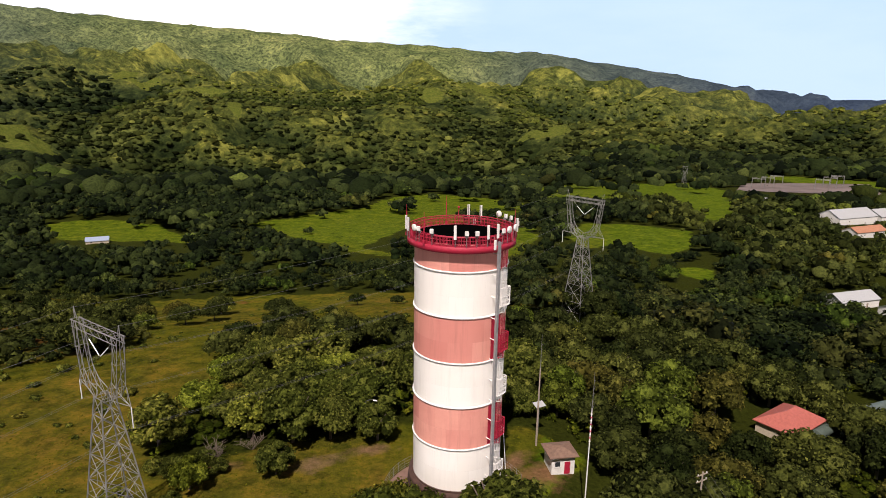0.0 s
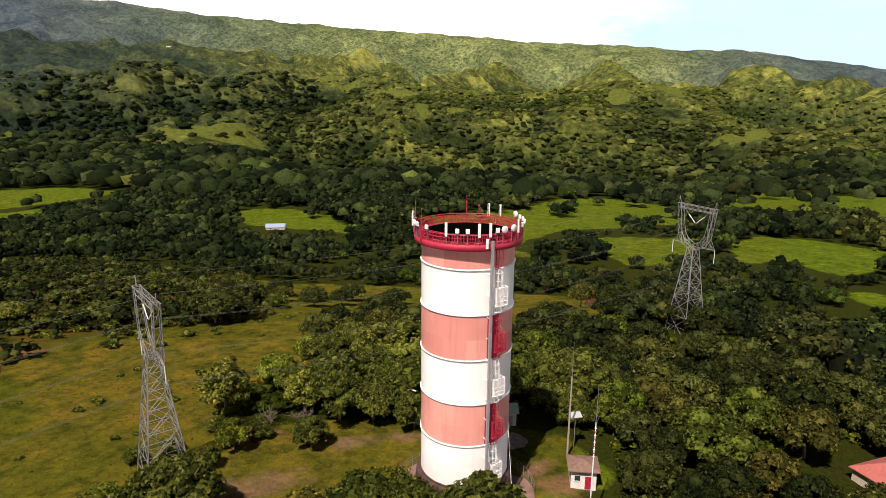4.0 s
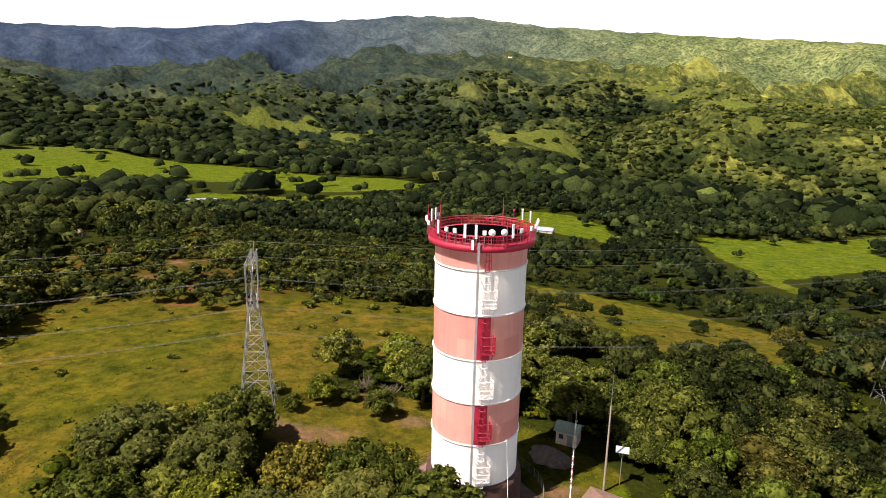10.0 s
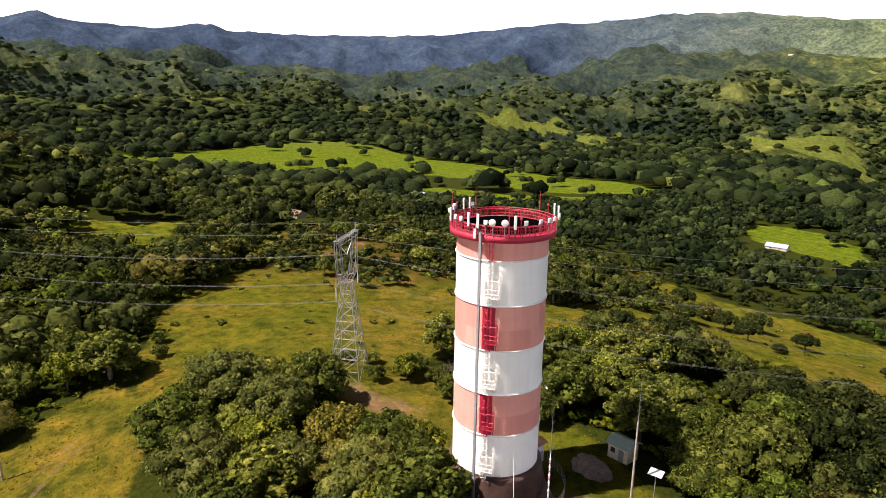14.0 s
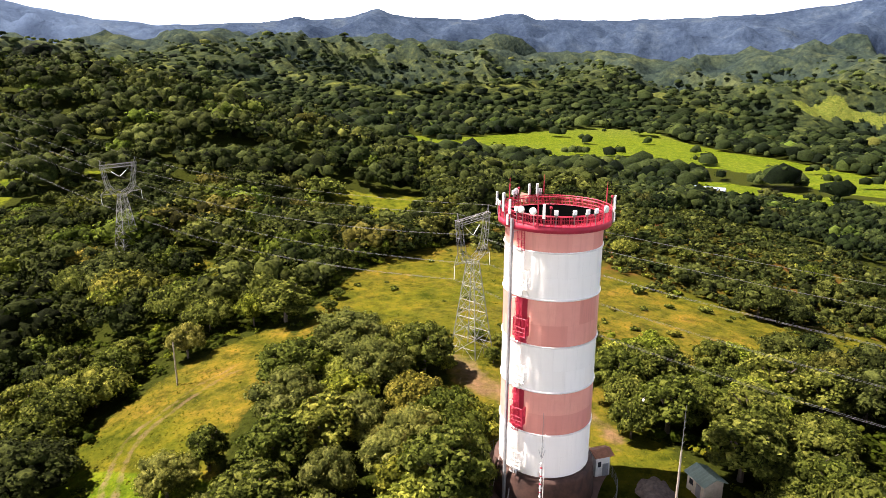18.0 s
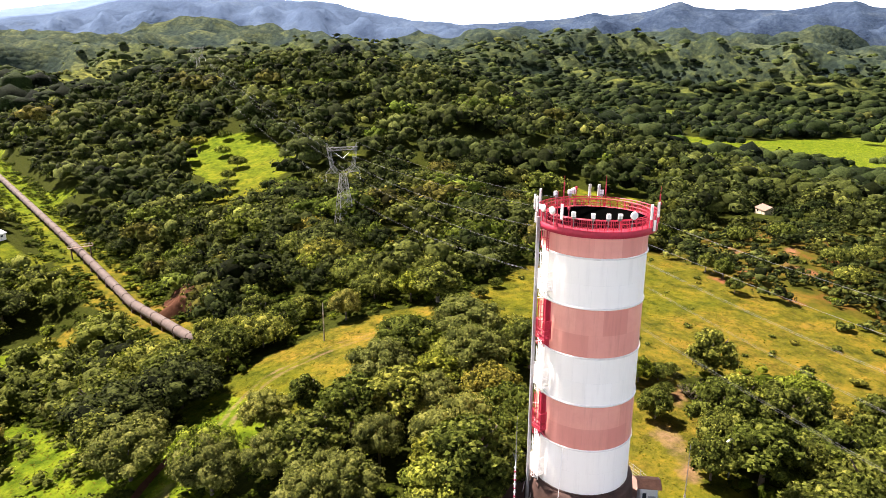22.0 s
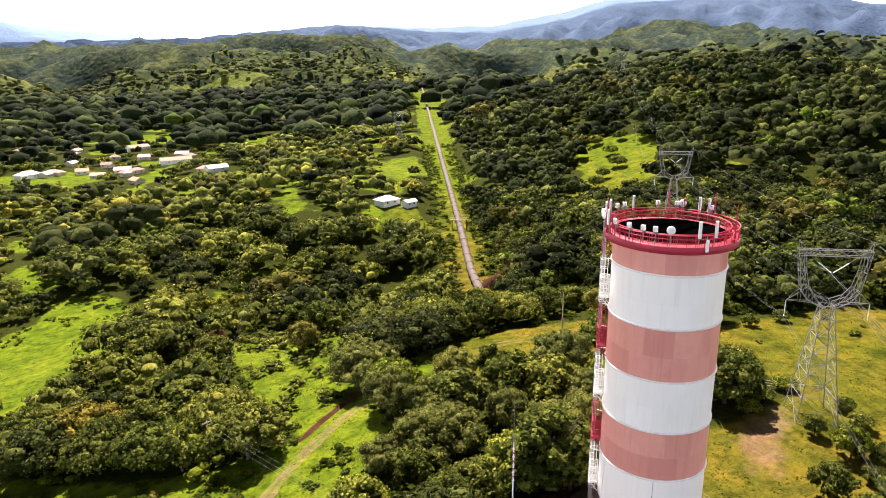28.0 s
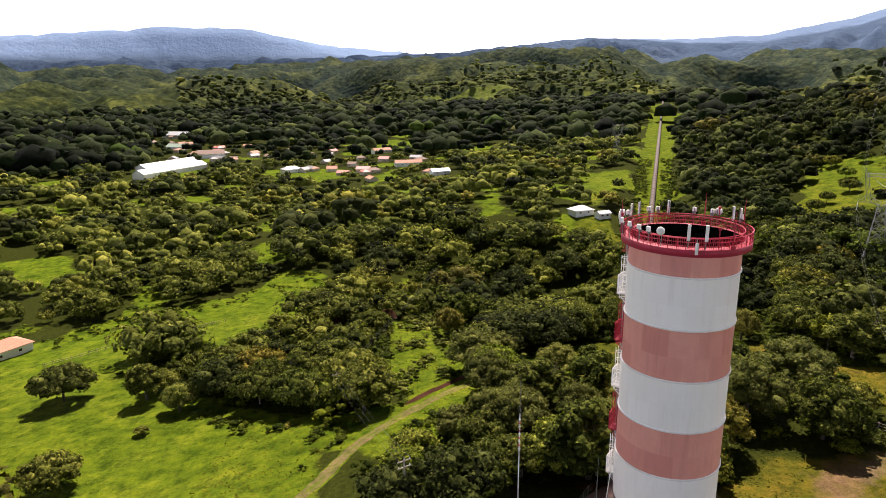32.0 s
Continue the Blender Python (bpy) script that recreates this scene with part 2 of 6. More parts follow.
# ---- ground ----
KNOLLS = [
    (36, 100, 26, 6.5), (0, 0, 18, -1.7), (16, 10, 23, 3.3), (-20, 0, 24, -0.3), (0, -20, 24, 2.1), (0, 25, 25, 8.1),
    (30, -20, 29, 5.5), (-44, -10, 31, 7.7), (0, 60, 36, -6.2), (18, -59, 36, -1.0), (-14, -62, 37, 10.0), (60, 30, 38, 10.2),
    (-40, 70, 42, 9.3), (0, 100, 48, 14.1), (-108, -8, 51, 7.8), (21, -108, 51, 9.4), (-38, -115, 54, -5.6), (-108, 60, 55, -2.3),
    (120, -60, 58, 2.1), (150, 0, 63, -0.5), (-105, -113, 64, 39.4), (-160, -60, 70, -25.5),
]
SLOPES = [
    (-170, 30, 70, 20.2), (-60, -166, 71, -38.0), (8, 199, 78, -2.7), (92, -180, 79, -3.2), (-94, 190, 82, -8.0), (165, -139, 83, -2.5),
    (150, 164, 85, -0.9), (-120, -200, 89, 8.1), (-58, -263, 99, 26.5), (-270, 0, 100, 2.5), (300, -100, 114, -11.4), (-250, -200, 115, 28.6),
    (-184, -264, 115, -51.3), (-330, 120, 124, 12.4), (100, -350, 128, -11.9), (-400, -20, 139, -9.0), (-252, 342, 147, -12.6), (-350, -330, 164, 53.5),
    (-500, -150, 176, 4.6), (38, -522, 177, 5.4), (-43, 564, 190, -19.7),
]
UPLANDS = [
    (320, 475, 192, -7.0), (-549, 215, 197, -23.5), (600, 0, 200, -18.8), (300, -585, 217, -9.0), (-250, -650, 229, -21.1), (-800, -200, 268, -42.7),
    (-700, -480, 276, 52.4), (370, 775, 279, 3.2), (-600, 900, 346, -14.6), (200, -1100, 357, -22.6), (1000, 500, 357, -52.9), (-968, -584, 361, 51.2),
    (-1176, 192, 380, -19.5), (-426, -1116, 381, 21.4), (230, 1180, 383, -84.5), (700, -1000, 389, 0.7), (1200, -300, 394, -33.1), (-1300, -300, 423, -26.5),
    (-900, -1000, 427, 14.0), (-1000, 1000, 448, -55.2), (100, -1500, 475, 28.1), (-1400, 800, 508, -20.1),
]
FAR_RIDGE = [(0, 180), (40, 60), (56, 0), (62, -10), (66, 20), (72, 125), (79, 205), (84, 268), (88, 265), (93, 300),
             (100, 320), (105, 352), (114, 390), (121, 425), (127, 450), (134, 505), (139, 505), (145, 460), (150, 440),
             (158, 371), (169, 350), (175.6, 368), (176.7, 402), (178.2, 398), (180, 366), (186.5, 378), (188.6, 425), (189.4, 420), (191, 378), (194, 352), (195.4, 378), (197, 350), (201, 320), (206, 308), (211, 335),
             (218, 445), (225, 450), (232, 435), (236, 345), (242, 270), (247, 280), (255, 333), (260, 295), (266, 250),
             (278, 200), (301, 180), (330, 180), (360, 180)]

SPURS = [(-1250, 2450, 160, 60), (-2950, -1250, 330, 45), (-2000, 1000, 200, 45), (-1500, 1750, 180, 50), (-2250, -750, 240, 45), (-1750, 300, 200, 40), (150, 1750, 180, 45), (-450, 1650, 170, 45), (-130, 2310, 210, 70), (-640, 2090, 260, 95), (420, 2500, 280, 40), (-1600, 1950, 300, 60), (-2300, 900, 320, 50), (-2500, -300, 350, 70),
         (-1900, -1500, 380, 40), (-700, -2700, 300, 70), (-100, -2900, 350, 50)]


def wave_noise(x, y, seed, size, waves=14):
    """A cheap smooth noise for arrays, -1 to 1: waves of several directions and lengths."""
    rnd, out, norm = random.Random(seed), 0.0, 0.0
    for k in range(waves):
        a, ln, ph = rnd.uniform(0, 6.28), size * 0.78 ** k * rnd.uniform(0.8, 1.2), rnd.uniform(0, 6.28)
        w = 0.84 ** k
        out = out + w * np.sin((x * math.cos(a) + y * math.sin(a)) * 6.28 / ln + ph + 1.3 * np.sin((x * math.sin(a) - y * math.cos(a)) * 4.1 / ln))
        norm += w * w
    return out / (1.6 * math.sqrt(norm))


def pipe_axis(y):
    """The pipeline's line in plan and its height, by y."""
    return -38 - 0.387 * (-114 - y), np.interp(-y, [105, 114, 166, 223, 1116, 1300], [-19, -20.5, -25.5, -21.5, 14.5, 20])


def height(x, y):
    """The ground's height: knolls and slopes round the tower, then the valley that climbs to the far ranges."""
    x, y = np.asarray(x, float), np.asarray(y, float)
    r, az = np.hypot(x, y), np.degrees(np.arctan2(y, x)) % 360
    z = np.full(x.shape, -22.0)
    for hx, hy, s, h in KNOLLS + SLOPES + UPLANDS:
        z = z + h * np.exp(-((x - hx) ** 2 + (y - hy) ** 2) / (2 * s * s))
    ridge = np.interp(az, *zip(*FAR_RIDGE))
    valley = np.interp(az, [0, 60, 150, 200, 240, 300, 360], [-60, -105, -95, -20, 0, -30, -60])
    p = np.clip((r - 1400) / 3100, 0, 1.0) ** 2.3
    far = valley + (ridge - valley) * p
    mid = np.clip((r - 1300) / 900, 0, 1) * np.clip((4450 - r) / 600, 0.0, 1)
    for hx, hy, s, h in SPURS:
        far = far + h * np.exp(-((x - hx) ** 2 + (y - hy) ** 2) / (2 * s * s))
    def crest(seed, size, waves):
        return 0.44 - np.sqrt(wave_noise(x, y, seed, size, waves) ** 2 + 0.035)
    far = far + mid * (210 * crest(5, 1700, 3) + 90 * crest(6, 720, 3) + 42 * crest(8, 300, 3) + 14 * crest(18, 140, 3))
    far = far + np.clip((r - 3450) / 250, 0, 1) * np.clip((4480 - r) / 150, 0, 1) * (60 * crest(33, 520, 3) + 26 * crest(34, 210, 3))
    far = far + np.clip((r - 4200) / 200, 0, 1) * (7 * wave_noise(x, y, 14, 260, 4) + 9 * (0.42 - np.abs(wave_noise(x, y, 15, 420, 4))))
    far = far + np.clip((r - 4600) / 200, 0, 1) * np.interp(az, [218, 226, 233, 240, 248, 255, 268, 276, 284, 290, 297, 303, 310], [0, 55, 80, 75, 45, 0, 0, 90, 225, 228, 175, 140, 0])
    # the steep wooded hill across the valley to the north, with gullies down its face
    crest_z = np.interp(az, [74, 80, 85, 90, 95, 100, 105, 110, 114, 119, 124], [-150, -120, -85, -62, -18, -38, -32, -14, 12, -50, -90])
    bend = r - 90 * wave_noise(x, y, 27, 900, 4) - 55 * wave_noise(x, y, 28, 330, 4)
    rise = np.interp(bend, [1560, 1680, 1800, 1920, 2050], [0, 0.22, 0.55, 0.86, 1.0])
    face = np.interp(r, [680, 900, 1200, 1600], [-72, -106, -148, -186]) + (crest_z + 186) * rise
    face = face + 42 * crest(29, 300, 3) * np.clip(1.4 - np.abs(bend - 1850) / 230, 0, 1)
    hold = np.interp(az, [74, 88, 119, 128], [0, 1, 1, 0]) * np.clip((r - 680) / 200, 0, 1) * np.clip((2600 - r) / 450, 0, 1)
    hold = hold * hold * (3 - 2 * hold)
    s = np.clip((r - 1000) / 700, 0, 1)
    s = s * s * (3 - 2 * s)
    px_, pz_ = pipe_axis(y)
    near = np.clip((26 - np.abs(x - px_)) / 18, 0, 1) * np.clip((-y - 100) / 25, 0, 1) * np.clip((1150 + y) / 80, 0, 1)
    near = near * near * (3 - 2 * near)
    z = z * (1 - near) + (pz_ - 2.2) * near
    fall = np.clip((r - 690) / 280, 0, 1) * np.clip((1750 - r) / 450, 0, 1) * np.interp(az, [190, 203, 236, 243], [0, 1, 1, 0])
    z = z * (1 - s) + far * s - 58 * fall * fall * (3 - 2 * fall)
    return z * (1 - hold) + face * hold + np.clip((r - 30) / 100, 0, 1) * 0.5 * wave_noise(x, y, 9, 40)


# clearings and pastures: outlines in plan
PASTURE = [(-40, -48), (-63, -50), (-90, -48), (-120, -38), (-148, -19), (-161, -2), (-172, 20), (-178, 43), (-206, 90), (-187, 119), (-176, 152), (-106, 199),
           (-72, 206), (-40, 205), (-18, 200), (8, 192), (32, 186), (30, 150), (28, 106), (6, 90), (-12, 84), (-31, 80), (-54, 66), (-50, 50), (-52, 20), (-44, 6), (-30, 14), (-8, 22), (12, 20), (22, 12), (8, -6), (-12, -9),
           (-20, -16), (-34, -15), (-46, -16), (-50, -34)]
SCRUB = [(-140, -18), (-132, -4), (-118, 8), (-111, 30), (-101, 54), (-92, 78), (-104, 112), (-165, 173), (-202, 160), (-238, 138), (-248, 95), (-216, 60), (-206, 35), (-214, 5),
         (-190, -10), (-160, -15)]
TRACKSIDE = [(-2, -75), (-12, -76), (-24, -77), (-40, -71), (-54, -62), (-62, -54), (-48, -47), (-40, -46), (-30, -47), (-18, -49), (-8, -47), (2, -46), (14, -50), (21, -37), (27, -27),
             (38, -30), (42, -38), (32, -50), (20, -58), (8, -64)]
MEADOW = [(158, -105), (162, -146), (151, -163), (136, -173), (119, -179), (95, -191), (74, -207), (66, -190), (72, -172), (88, -156), (96, -140), (112, -158), (122, -138),
          (124, -113), (112, -112), (97, -97), (86, -84), (69, -69), (50, -57), (51, -29), (62, -20), (95, -28), (125, -55), (145, -78)]
SLOPES_OPEN = [[(31, -66), (22, -62), (14, -87), (5, -127), (15, -146), (30, -140), (38, -131), (38, -101), (33, -80)],
               [(-229, -322), (-240, -283), (-221, -237), (-192, -229), (-160, -210), (-146, -204), (-138, -219), (-150, -236), (-175, -255), (-200, -300)],
               [(-224, -205), (-224, -184), (-205, -177)], [(-252, -92), (-248, -69), (-250, -38), (-208, -48), (-205, -69)],
               [(-127, -119), (-119, -102), (-95, -68), (-87, -78), (-106, -100)]]
RIDGE_STRIP = [(-428, -158), (-410, -200), (-424, -240), (-480, -318), (-535, -380), (-515, -392), (-458, -326), (-400, -244), (-388, -200), (-408, -152)]
VALLEY = [(-956, -152), (-1000, -91), (-1118, 2), (-1233, 114), (-1316, 214), (-1309, 352), (-1175, 362), (-1025, 400), (-935, 450), (-737, 472), (-650, 522), (-525, 498),
          (-542, 423), (-602, 355), (-748, 341), (-846, 266), (-819, 183), (-854, 112), (-900, 50), (-873, -10), (-825, -86)]
VALLEY_STRIPS = [[(-700, 240), (-678, 282), (-598, 322), (-526, 401), (-490, 340), (-482, 274), (-577, 262), (-643, 238)],
                 [(-1278, -357), (-1398, -273), (-1329, -140), (-1168, -240)],
                 [(-1714, 765), (-1737, 883), (-1679, 1046), (-1653, 1146), (-1615, 1059), (-1652, 952), (-1655, 852)], [(-1566, 1043), (-1609, 1240), (-1284, 931)],
                 [(-1370, 1500), (-1273, 1580), (-987, 1449), (-800, 1310), (-950, 1354), (-1078, 1268)]]
NORTH = [[(-173, 438), (-138, 498), (-99, 560), (-77, 660), (-30, 703), (23, 666), (62, 620), (66, 560), (60, 500), (21, 478), (-2, 440), (-40, 410), (-60, 318), (-30, 287), (-51, 290),
          (-106, 350)],
         [(-339, 416), (-309, 446), (-251, 436), (-218, 401), (-175, 341), (-212, 355), (-286, 361)],
         [(95, 960), (154, 1120), (219, 1089), (276, 965), (354, 953), (344, 777), (240, 487), (201, 405), (190, 446), (222, 560), (232, 670), (209, 695), (145, 648), (80, 680)],
         [(72, 380), (100, 430), (132, 422), (166, 380), (142, 312), (118, 276), (106, 290), (98, 316), (66, 290)],
         [(506, 1060), (559, 979), (604, 870), (561, 800), (484, 897)], [(-14, 374), (54, 400), (50, 340), (35, 280), (12, 276), (-2, 309)],
         [(112, 250), (130, 242), (116, 208), (106, 234)], [(112, 168), (134, 164), (126, 140), (110, 148)]]
SOUTH = [[(41, -823), (-2, -883), (-10, -733), (32, -726)], [(-43, -705), (-95, -750), (-63, -609), (-32, -584)], [(-77, -352), (-114, -419), (-135, -407), (-83, -291), (-68, -298)],
         [(80, -414), (51, -544), (22, -555), (64, -435)], [(-112, -1859), (-209, -1812), (-192, -1701), (-123, -1837)], [(-138, -586), (-187, -542), (-157, -465)],
         [(-443, -1764), (-504, -1604), (-484, -1546), (-449, -1730)]]
OUTLINES = [PASTURE, SCRUB, TRACKSIDE, MEADOW, RIDGE_STRIP, VALLEY] + SLOPES_OPEN + VALLEY_STRIPS + NORTH + SOUTH
# small glades: centre, half width, half depth, turn in degrees
GLADES = [(-62, -318, 12, 40, 22), (-58, -262, 15, 11, 0), (-54, -250, 17, 13, 0), (-214, -600, 16, 110, 21), (-322, -880, 20, 160, 21),
          (41, -47, 14, 10, 0), (12, -64, 15, 8, 0), (-112, -365, 15, 70, 22), (-165, -520, 16, 70, 22), (40, -575, 34, 16, -25), (255, -560, 60, 18, 60),
          (298, -380, 34, 30, 0), (219, -246, 26, 26, 0), (102, -249, 16, 26, 0), (78, -196, 14, 20, 10), (118, -535, 34, 40, 0), (56, -790, 60, 50, 0), (-59, -680, 26, 60, 20)]
FAR_GLADES = [(-1318, 2545, 60, 190, 20), (-1170, 2330, 70, 40, 0), (-946, 2270, 90, 60, 30), (-293, -1057, 70, 30, 0), (-158, -1819, 120, 40, 0), (250, 1900, 90, 60, 30),
              (520, 2300, 120, 70, 0), (60, 2500, 70, 90, 40), (-690, 1890, 26, 95, 25), (-590, 1935, 32, 40, 0), (-290, 2150, 45, 70, -20), (-170, 2060, 70, 30, 0), (-120, 2400, 50, 60, 0)]


def spur(x, y, reach=150.0):
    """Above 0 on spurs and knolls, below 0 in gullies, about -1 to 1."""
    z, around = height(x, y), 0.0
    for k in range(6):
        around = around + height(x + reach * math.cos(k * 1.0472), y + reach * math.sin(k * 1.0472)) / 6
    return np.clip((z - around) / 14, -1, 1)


def inside(x, y, outline):
    """The distance to an outline's edge, above 0 inside it."""
    far, odd = np.full(np.shape(x), 1e9), np.zeros(np.shape(x), bool)
    for (ax, ay), (bx, by) in zip(outline, outline[1:] + outline[:1]):
        dx, dy = bx - ax, by - ay
        u = np.clip(((x - ax) * dx + (y - ay) * dy) / (dx * dx + dy * dy), 0, 1)
        far = np.minimum(far, (x - ax - u * dx) ** 2 + (y - ay - u * dy) ** 2)
        if dy:
            odd ^= ((ay > y) != (by > y)) & (x < ax + (y - ay) / dy * dx)
    return np.sqrt(far) * np.where(odd, 1, -1)


def verge(x, y):
    """The green slopes' edges towards the camera at (35, 65), fitted to its view; above 0 on them."""
    best, d = np.full(np.shape(x), -99.0), np.maximum(np.hypot(x - 35, y - 65), 1)
    for outline, back in ((MEADOW, 26), (SLOPES_OPEN[0], 16), (SLOPES_OPEN[1], 30)):
        for part_ in (0.5, 1.0):
            best = np.maximum(best, inside(x + (x - 35) / d * back * part_, y + (y - 65) / d * back * part_, outline))
    return best


def openness(x, y):
    """Above 0 on pastures and clearings, below 0 under the woods."""
    best = np.full(np.shape(x), -9.0)
    r = np.hypot(x, y)
    for cx, cy, a, b, turn in GLADES + FAR_GLADES:
        c, s = math.cos(radians(turn)), math.sin(radians(turn))
        u, v = (x - cx) * c + (y - cy) * s, -(x - cx) * s + (y - cy) * c
        best = np.maximum(best, 1 - np.hypot(u / a, v / b))
    reach = 12 + 0.03 * r
    for outline in OUTLINES:
        best = np.maximum(best, np.clip(inside(x, y, outline) / reach, -9, 1))
    best = np.maximum(best, np.clip((verge(x, y) + 1) / reach, -9, 0.4))
    strip = (9 + 0.012 * np.clip(-y - 114, 0, 900) - np.abs(x - pipe_axis(y)[0])) / 12
    best = np.where((y < -112) & (y > -1100), np.maximum(best, strip), best)
    best = np.where((y < -150) & (x > -20 + 0.33 * y), np.maximum(best, 0.55 * wave_noise(x, y, 17, 150) - 0.30 - 0.5 * np.clip((r - 700) / 500, 0, 1)), best)
    return best + 0.14 * wave_noise(x, y, 3, 60) * np.clip(r / 60, 0.2, 1) + 0.1 * wave_noise(x, y, 4, 260) * np.clip(r / 600, 0, 1) + 0.35 * wave_noise(x, y, 21, 200) * np.clip((r - 1300) / 400, 0, 1)


def mesh_from(name, verts, faces, material, smooth=True):
    """faces: an (n, 3) or (n, 4) array."""
    me = bpy.data.meshes.new(name)
    n, k = faces.shape
    me.vertices.add(len(verts))
    me.vertices.foreach_set("co", np.ascontiguousarray(verts, np.float32).ravel())
    me.loops.add(n * k)
    me.loops.foreach_set("vertex_index", np.ascontiguousarray(faces, np.int32).ravel())
    me.polygons.add(n)
    me.polygons.foreach_set("loop_start", np.arange(0, n * k, k, dtype=np.int32))
    me.polygons.foreach_set("use_smooth", np.full(n, smooth) if np.ndim(smooth) == 0 else smooth)
    me.update(calc_edges=True)
    if material:
        me.materials.append(material)
    return me


def add_attr(me, name, values):
    a = me.attributes.new(name, "FLOAT", "POINT")
    a.data.foreach_set("value", np.ascontiguousarray(values, np.float32))


# bare earth: centre, half width, half depth, turn, redness
SOIL = [(-35, -11, 9, 4, 35, 0.1), (-29, -8, 5, 11, -44, 0.3), (-22, 8, 7, 3, 30, 0.2), (-37, 7, 6, 2.5, 0, 0.4), (-6, -13, 9, 5, 30, 0.7),
        (2, 14.5, 4, 2.5, 0, 0.2), (-14, 12, 6, 2.5, 10, 0.3), (-62, -148, 15, 11, 65, 0.7), (47, -137, 14, 3.5, 25, 1.0), (8, 199, 9, 4, 0, 1.0),
        (-94, 186, 10, 3.5, 20, 1.0), (-150, 10, 9, 4, 30, 0.5), (-142, 26, 7, 3, 60, 0.5), (-160, 24, 8, 3, 10, 0.6), (-116, 8, 9, 3, 62, 0.9), (-128, 14, 8, 3, 50, 0.8), (-112, 24, 6, 2.5, 60, 0.9), (-140, 30, 6, 3, 40, 0.7), (13, 6, 6, 5, 0, 0.5), (3, -10.5, 6, 3, 0, 0.8), (9, 9, 5, 3, 40, 0.4)]


def bare(x, y):
    """How bare the ground is, and how red its earth."""
    best, red = np.full(np.shape(x), -1.0), np.zeros(np.shape(x))
    for cx, cy, a, b, turn, rd in SOIL:
        c, s = math.cos(radians(turn)), math.sin(radians(turn))
        u, v = (x - cx) * c + (y - cy) * s, -(x - cx) * s + (y - cy) * c
        k = 1 - np.hypot(u / a, v / b)
        red = np.where(k > best, rd, red)
        best = np.maximum(best, k)
    return best, red


def scrubby(x, y):
    """1 on the rough slope west of the pasture, 0 elsewhere."""
    return np.clip(0.5 + inside(x, y, SCRUB) / 14 + 0.5 * wave_noise(x, y, 23, 40), 0, 1)


def attr_node(n, name):
    k = n.new("ShaderNodeAttribute")
    k.attribute_name = name
    return k.outputs["Fac"]


def ground_mat():
    m, n, l, b = mat("pasture and woodland floor", (0.1, 0.14, 0.03), 0.95)
    v = coords(n)
    far = attr_node(n, "far")
    wide, mid_, fine = noise_node(n, l, 0.018, 5, 0.6, v), noise_node(n, l, 0.10, 6, 0.7, v), noise_node(n, l, 1.1, 6, 0.75, v)
    grass = ramp(n, l, mid_, [(0.3, (0.042, 0.043, 0.006)), (0.45, (0.086, 0.076, 0.009)), (0.58, (0.130, 0.093, 0.012)), (0.72, (0.178, 0.108, 0.020))])
    grass = mix(n, l, ramp(n, l, fine, [(0.40, (0.5, 0.5, 0.5)), (0.58, (0, 0, 0))]), grass, (0.040, 0.048, 0.004))
    grass = mix(n, l, ramp(n, l, wide, [(0.40, (0.6, 0.6, 0.6)), (0.54, (0, 0, 0))]), grass, ramp(n, l, mid_, [(0.3, (0.030, 0.044, 0.003)), (0.7, (0.082, 0.092, 0.005))]))
    lush = ramp(n, l, mid_, [(0.3, (0.034, 0.058, 0.003)), (0.5, (0.082, 0.116, 0.005)), (0.72, (0.14, 0.16, 0.011))])
    lush = mix(n, l, math_node(n, l, "MULTIPLY", far, 1.0), lush, ramp(n, l, mid_, [(0.35, (0.070, 0.085, 0.018)), (0.65, (0.12, 0.13, 0.032))]))
    lush = mix(n, l, ramp(n, l, fine, [(0.4, (0.6, 0.6, 0.6)), (0.6, (0, 0, 0))]), lush, (0.045, 0.08, 0.005))
    grass = mix(n, l, 1.0, mix(n, l, attr_node(n, "lush"), grass, lush), ramp(n, l, noise_node(n, l, 0.30, 5, 0.7, v), [(0.36, (0.50, 0.57, 0.6)), (0.5, (1.0, 1.0, 1.0)), (0.66, (1.38, 1.26, 1.08))]), "MULTIPLY")
    grass = mix(n, l, attr_node(n, "scrub"), grass, ramp(n, l, mid_, [(0.33, (0.022, 0.026, 0.004)), (0.45, (0.044, 0.044, 0.006)), (0.56, (0.072, 0.052, 0.008)), (0.68, (0.11, 0.043, 0.015))]))
    earth = mix(n, l, attr_node(n, "red"), ramp(n, l, fine, [(0.3, (0.10, 0.07, 0.035)), (0.7, (0.21, 0.15, 0.09))]), ramp(n, l, fine, [(0.3, (0.10, 0.03, 0.014)), (0.7, (0.26, 0.085, 0.04))]))
    bare_ = math_node(n, l, "ADD", attr_node(n, "soil"), math_node(n, l, "MULTIPLY", math_node(n, l, "SUBTRACT", noise_node(n, l, 0.35, 6, 0.7, v), 0.55), 1.8))
    # woodland floor, its colour lowered to deepen the shade under the trees
    floor_ = ramp(n, l, fine, [(0.3, (0.010, 0.013, 0.002)), (0.7, (0.036, 0.043, 0.006))])
    vor = n.new("ShaderNodeTexVoronoi")
    vor.inputs["Scale"].default_value = 0.055
    l.new(v, vor.inputs["Vector"])
    canopy = ramp(n, l, noise_node(n, l, 0.012, 7, 0.75, v), [(0.32, (0.034, 0.047, 0.014)), (0.46, (0.07, 0.088, 0.024)), (0.6, (0.125, 0.138, 0.036)), (0.74, (0.21, 0.205, 0.06))])
    canopy = mix(n, l, 1.0, canopy, ramp(n, l, vor.outputs["Color"], [(0.0, (0.62, 0.64, 0.62)), (0.6, (1.0, 1.0, 1.0)), (1.0, (1.3, 1.25, 1.15))]), "MULTIPLY")
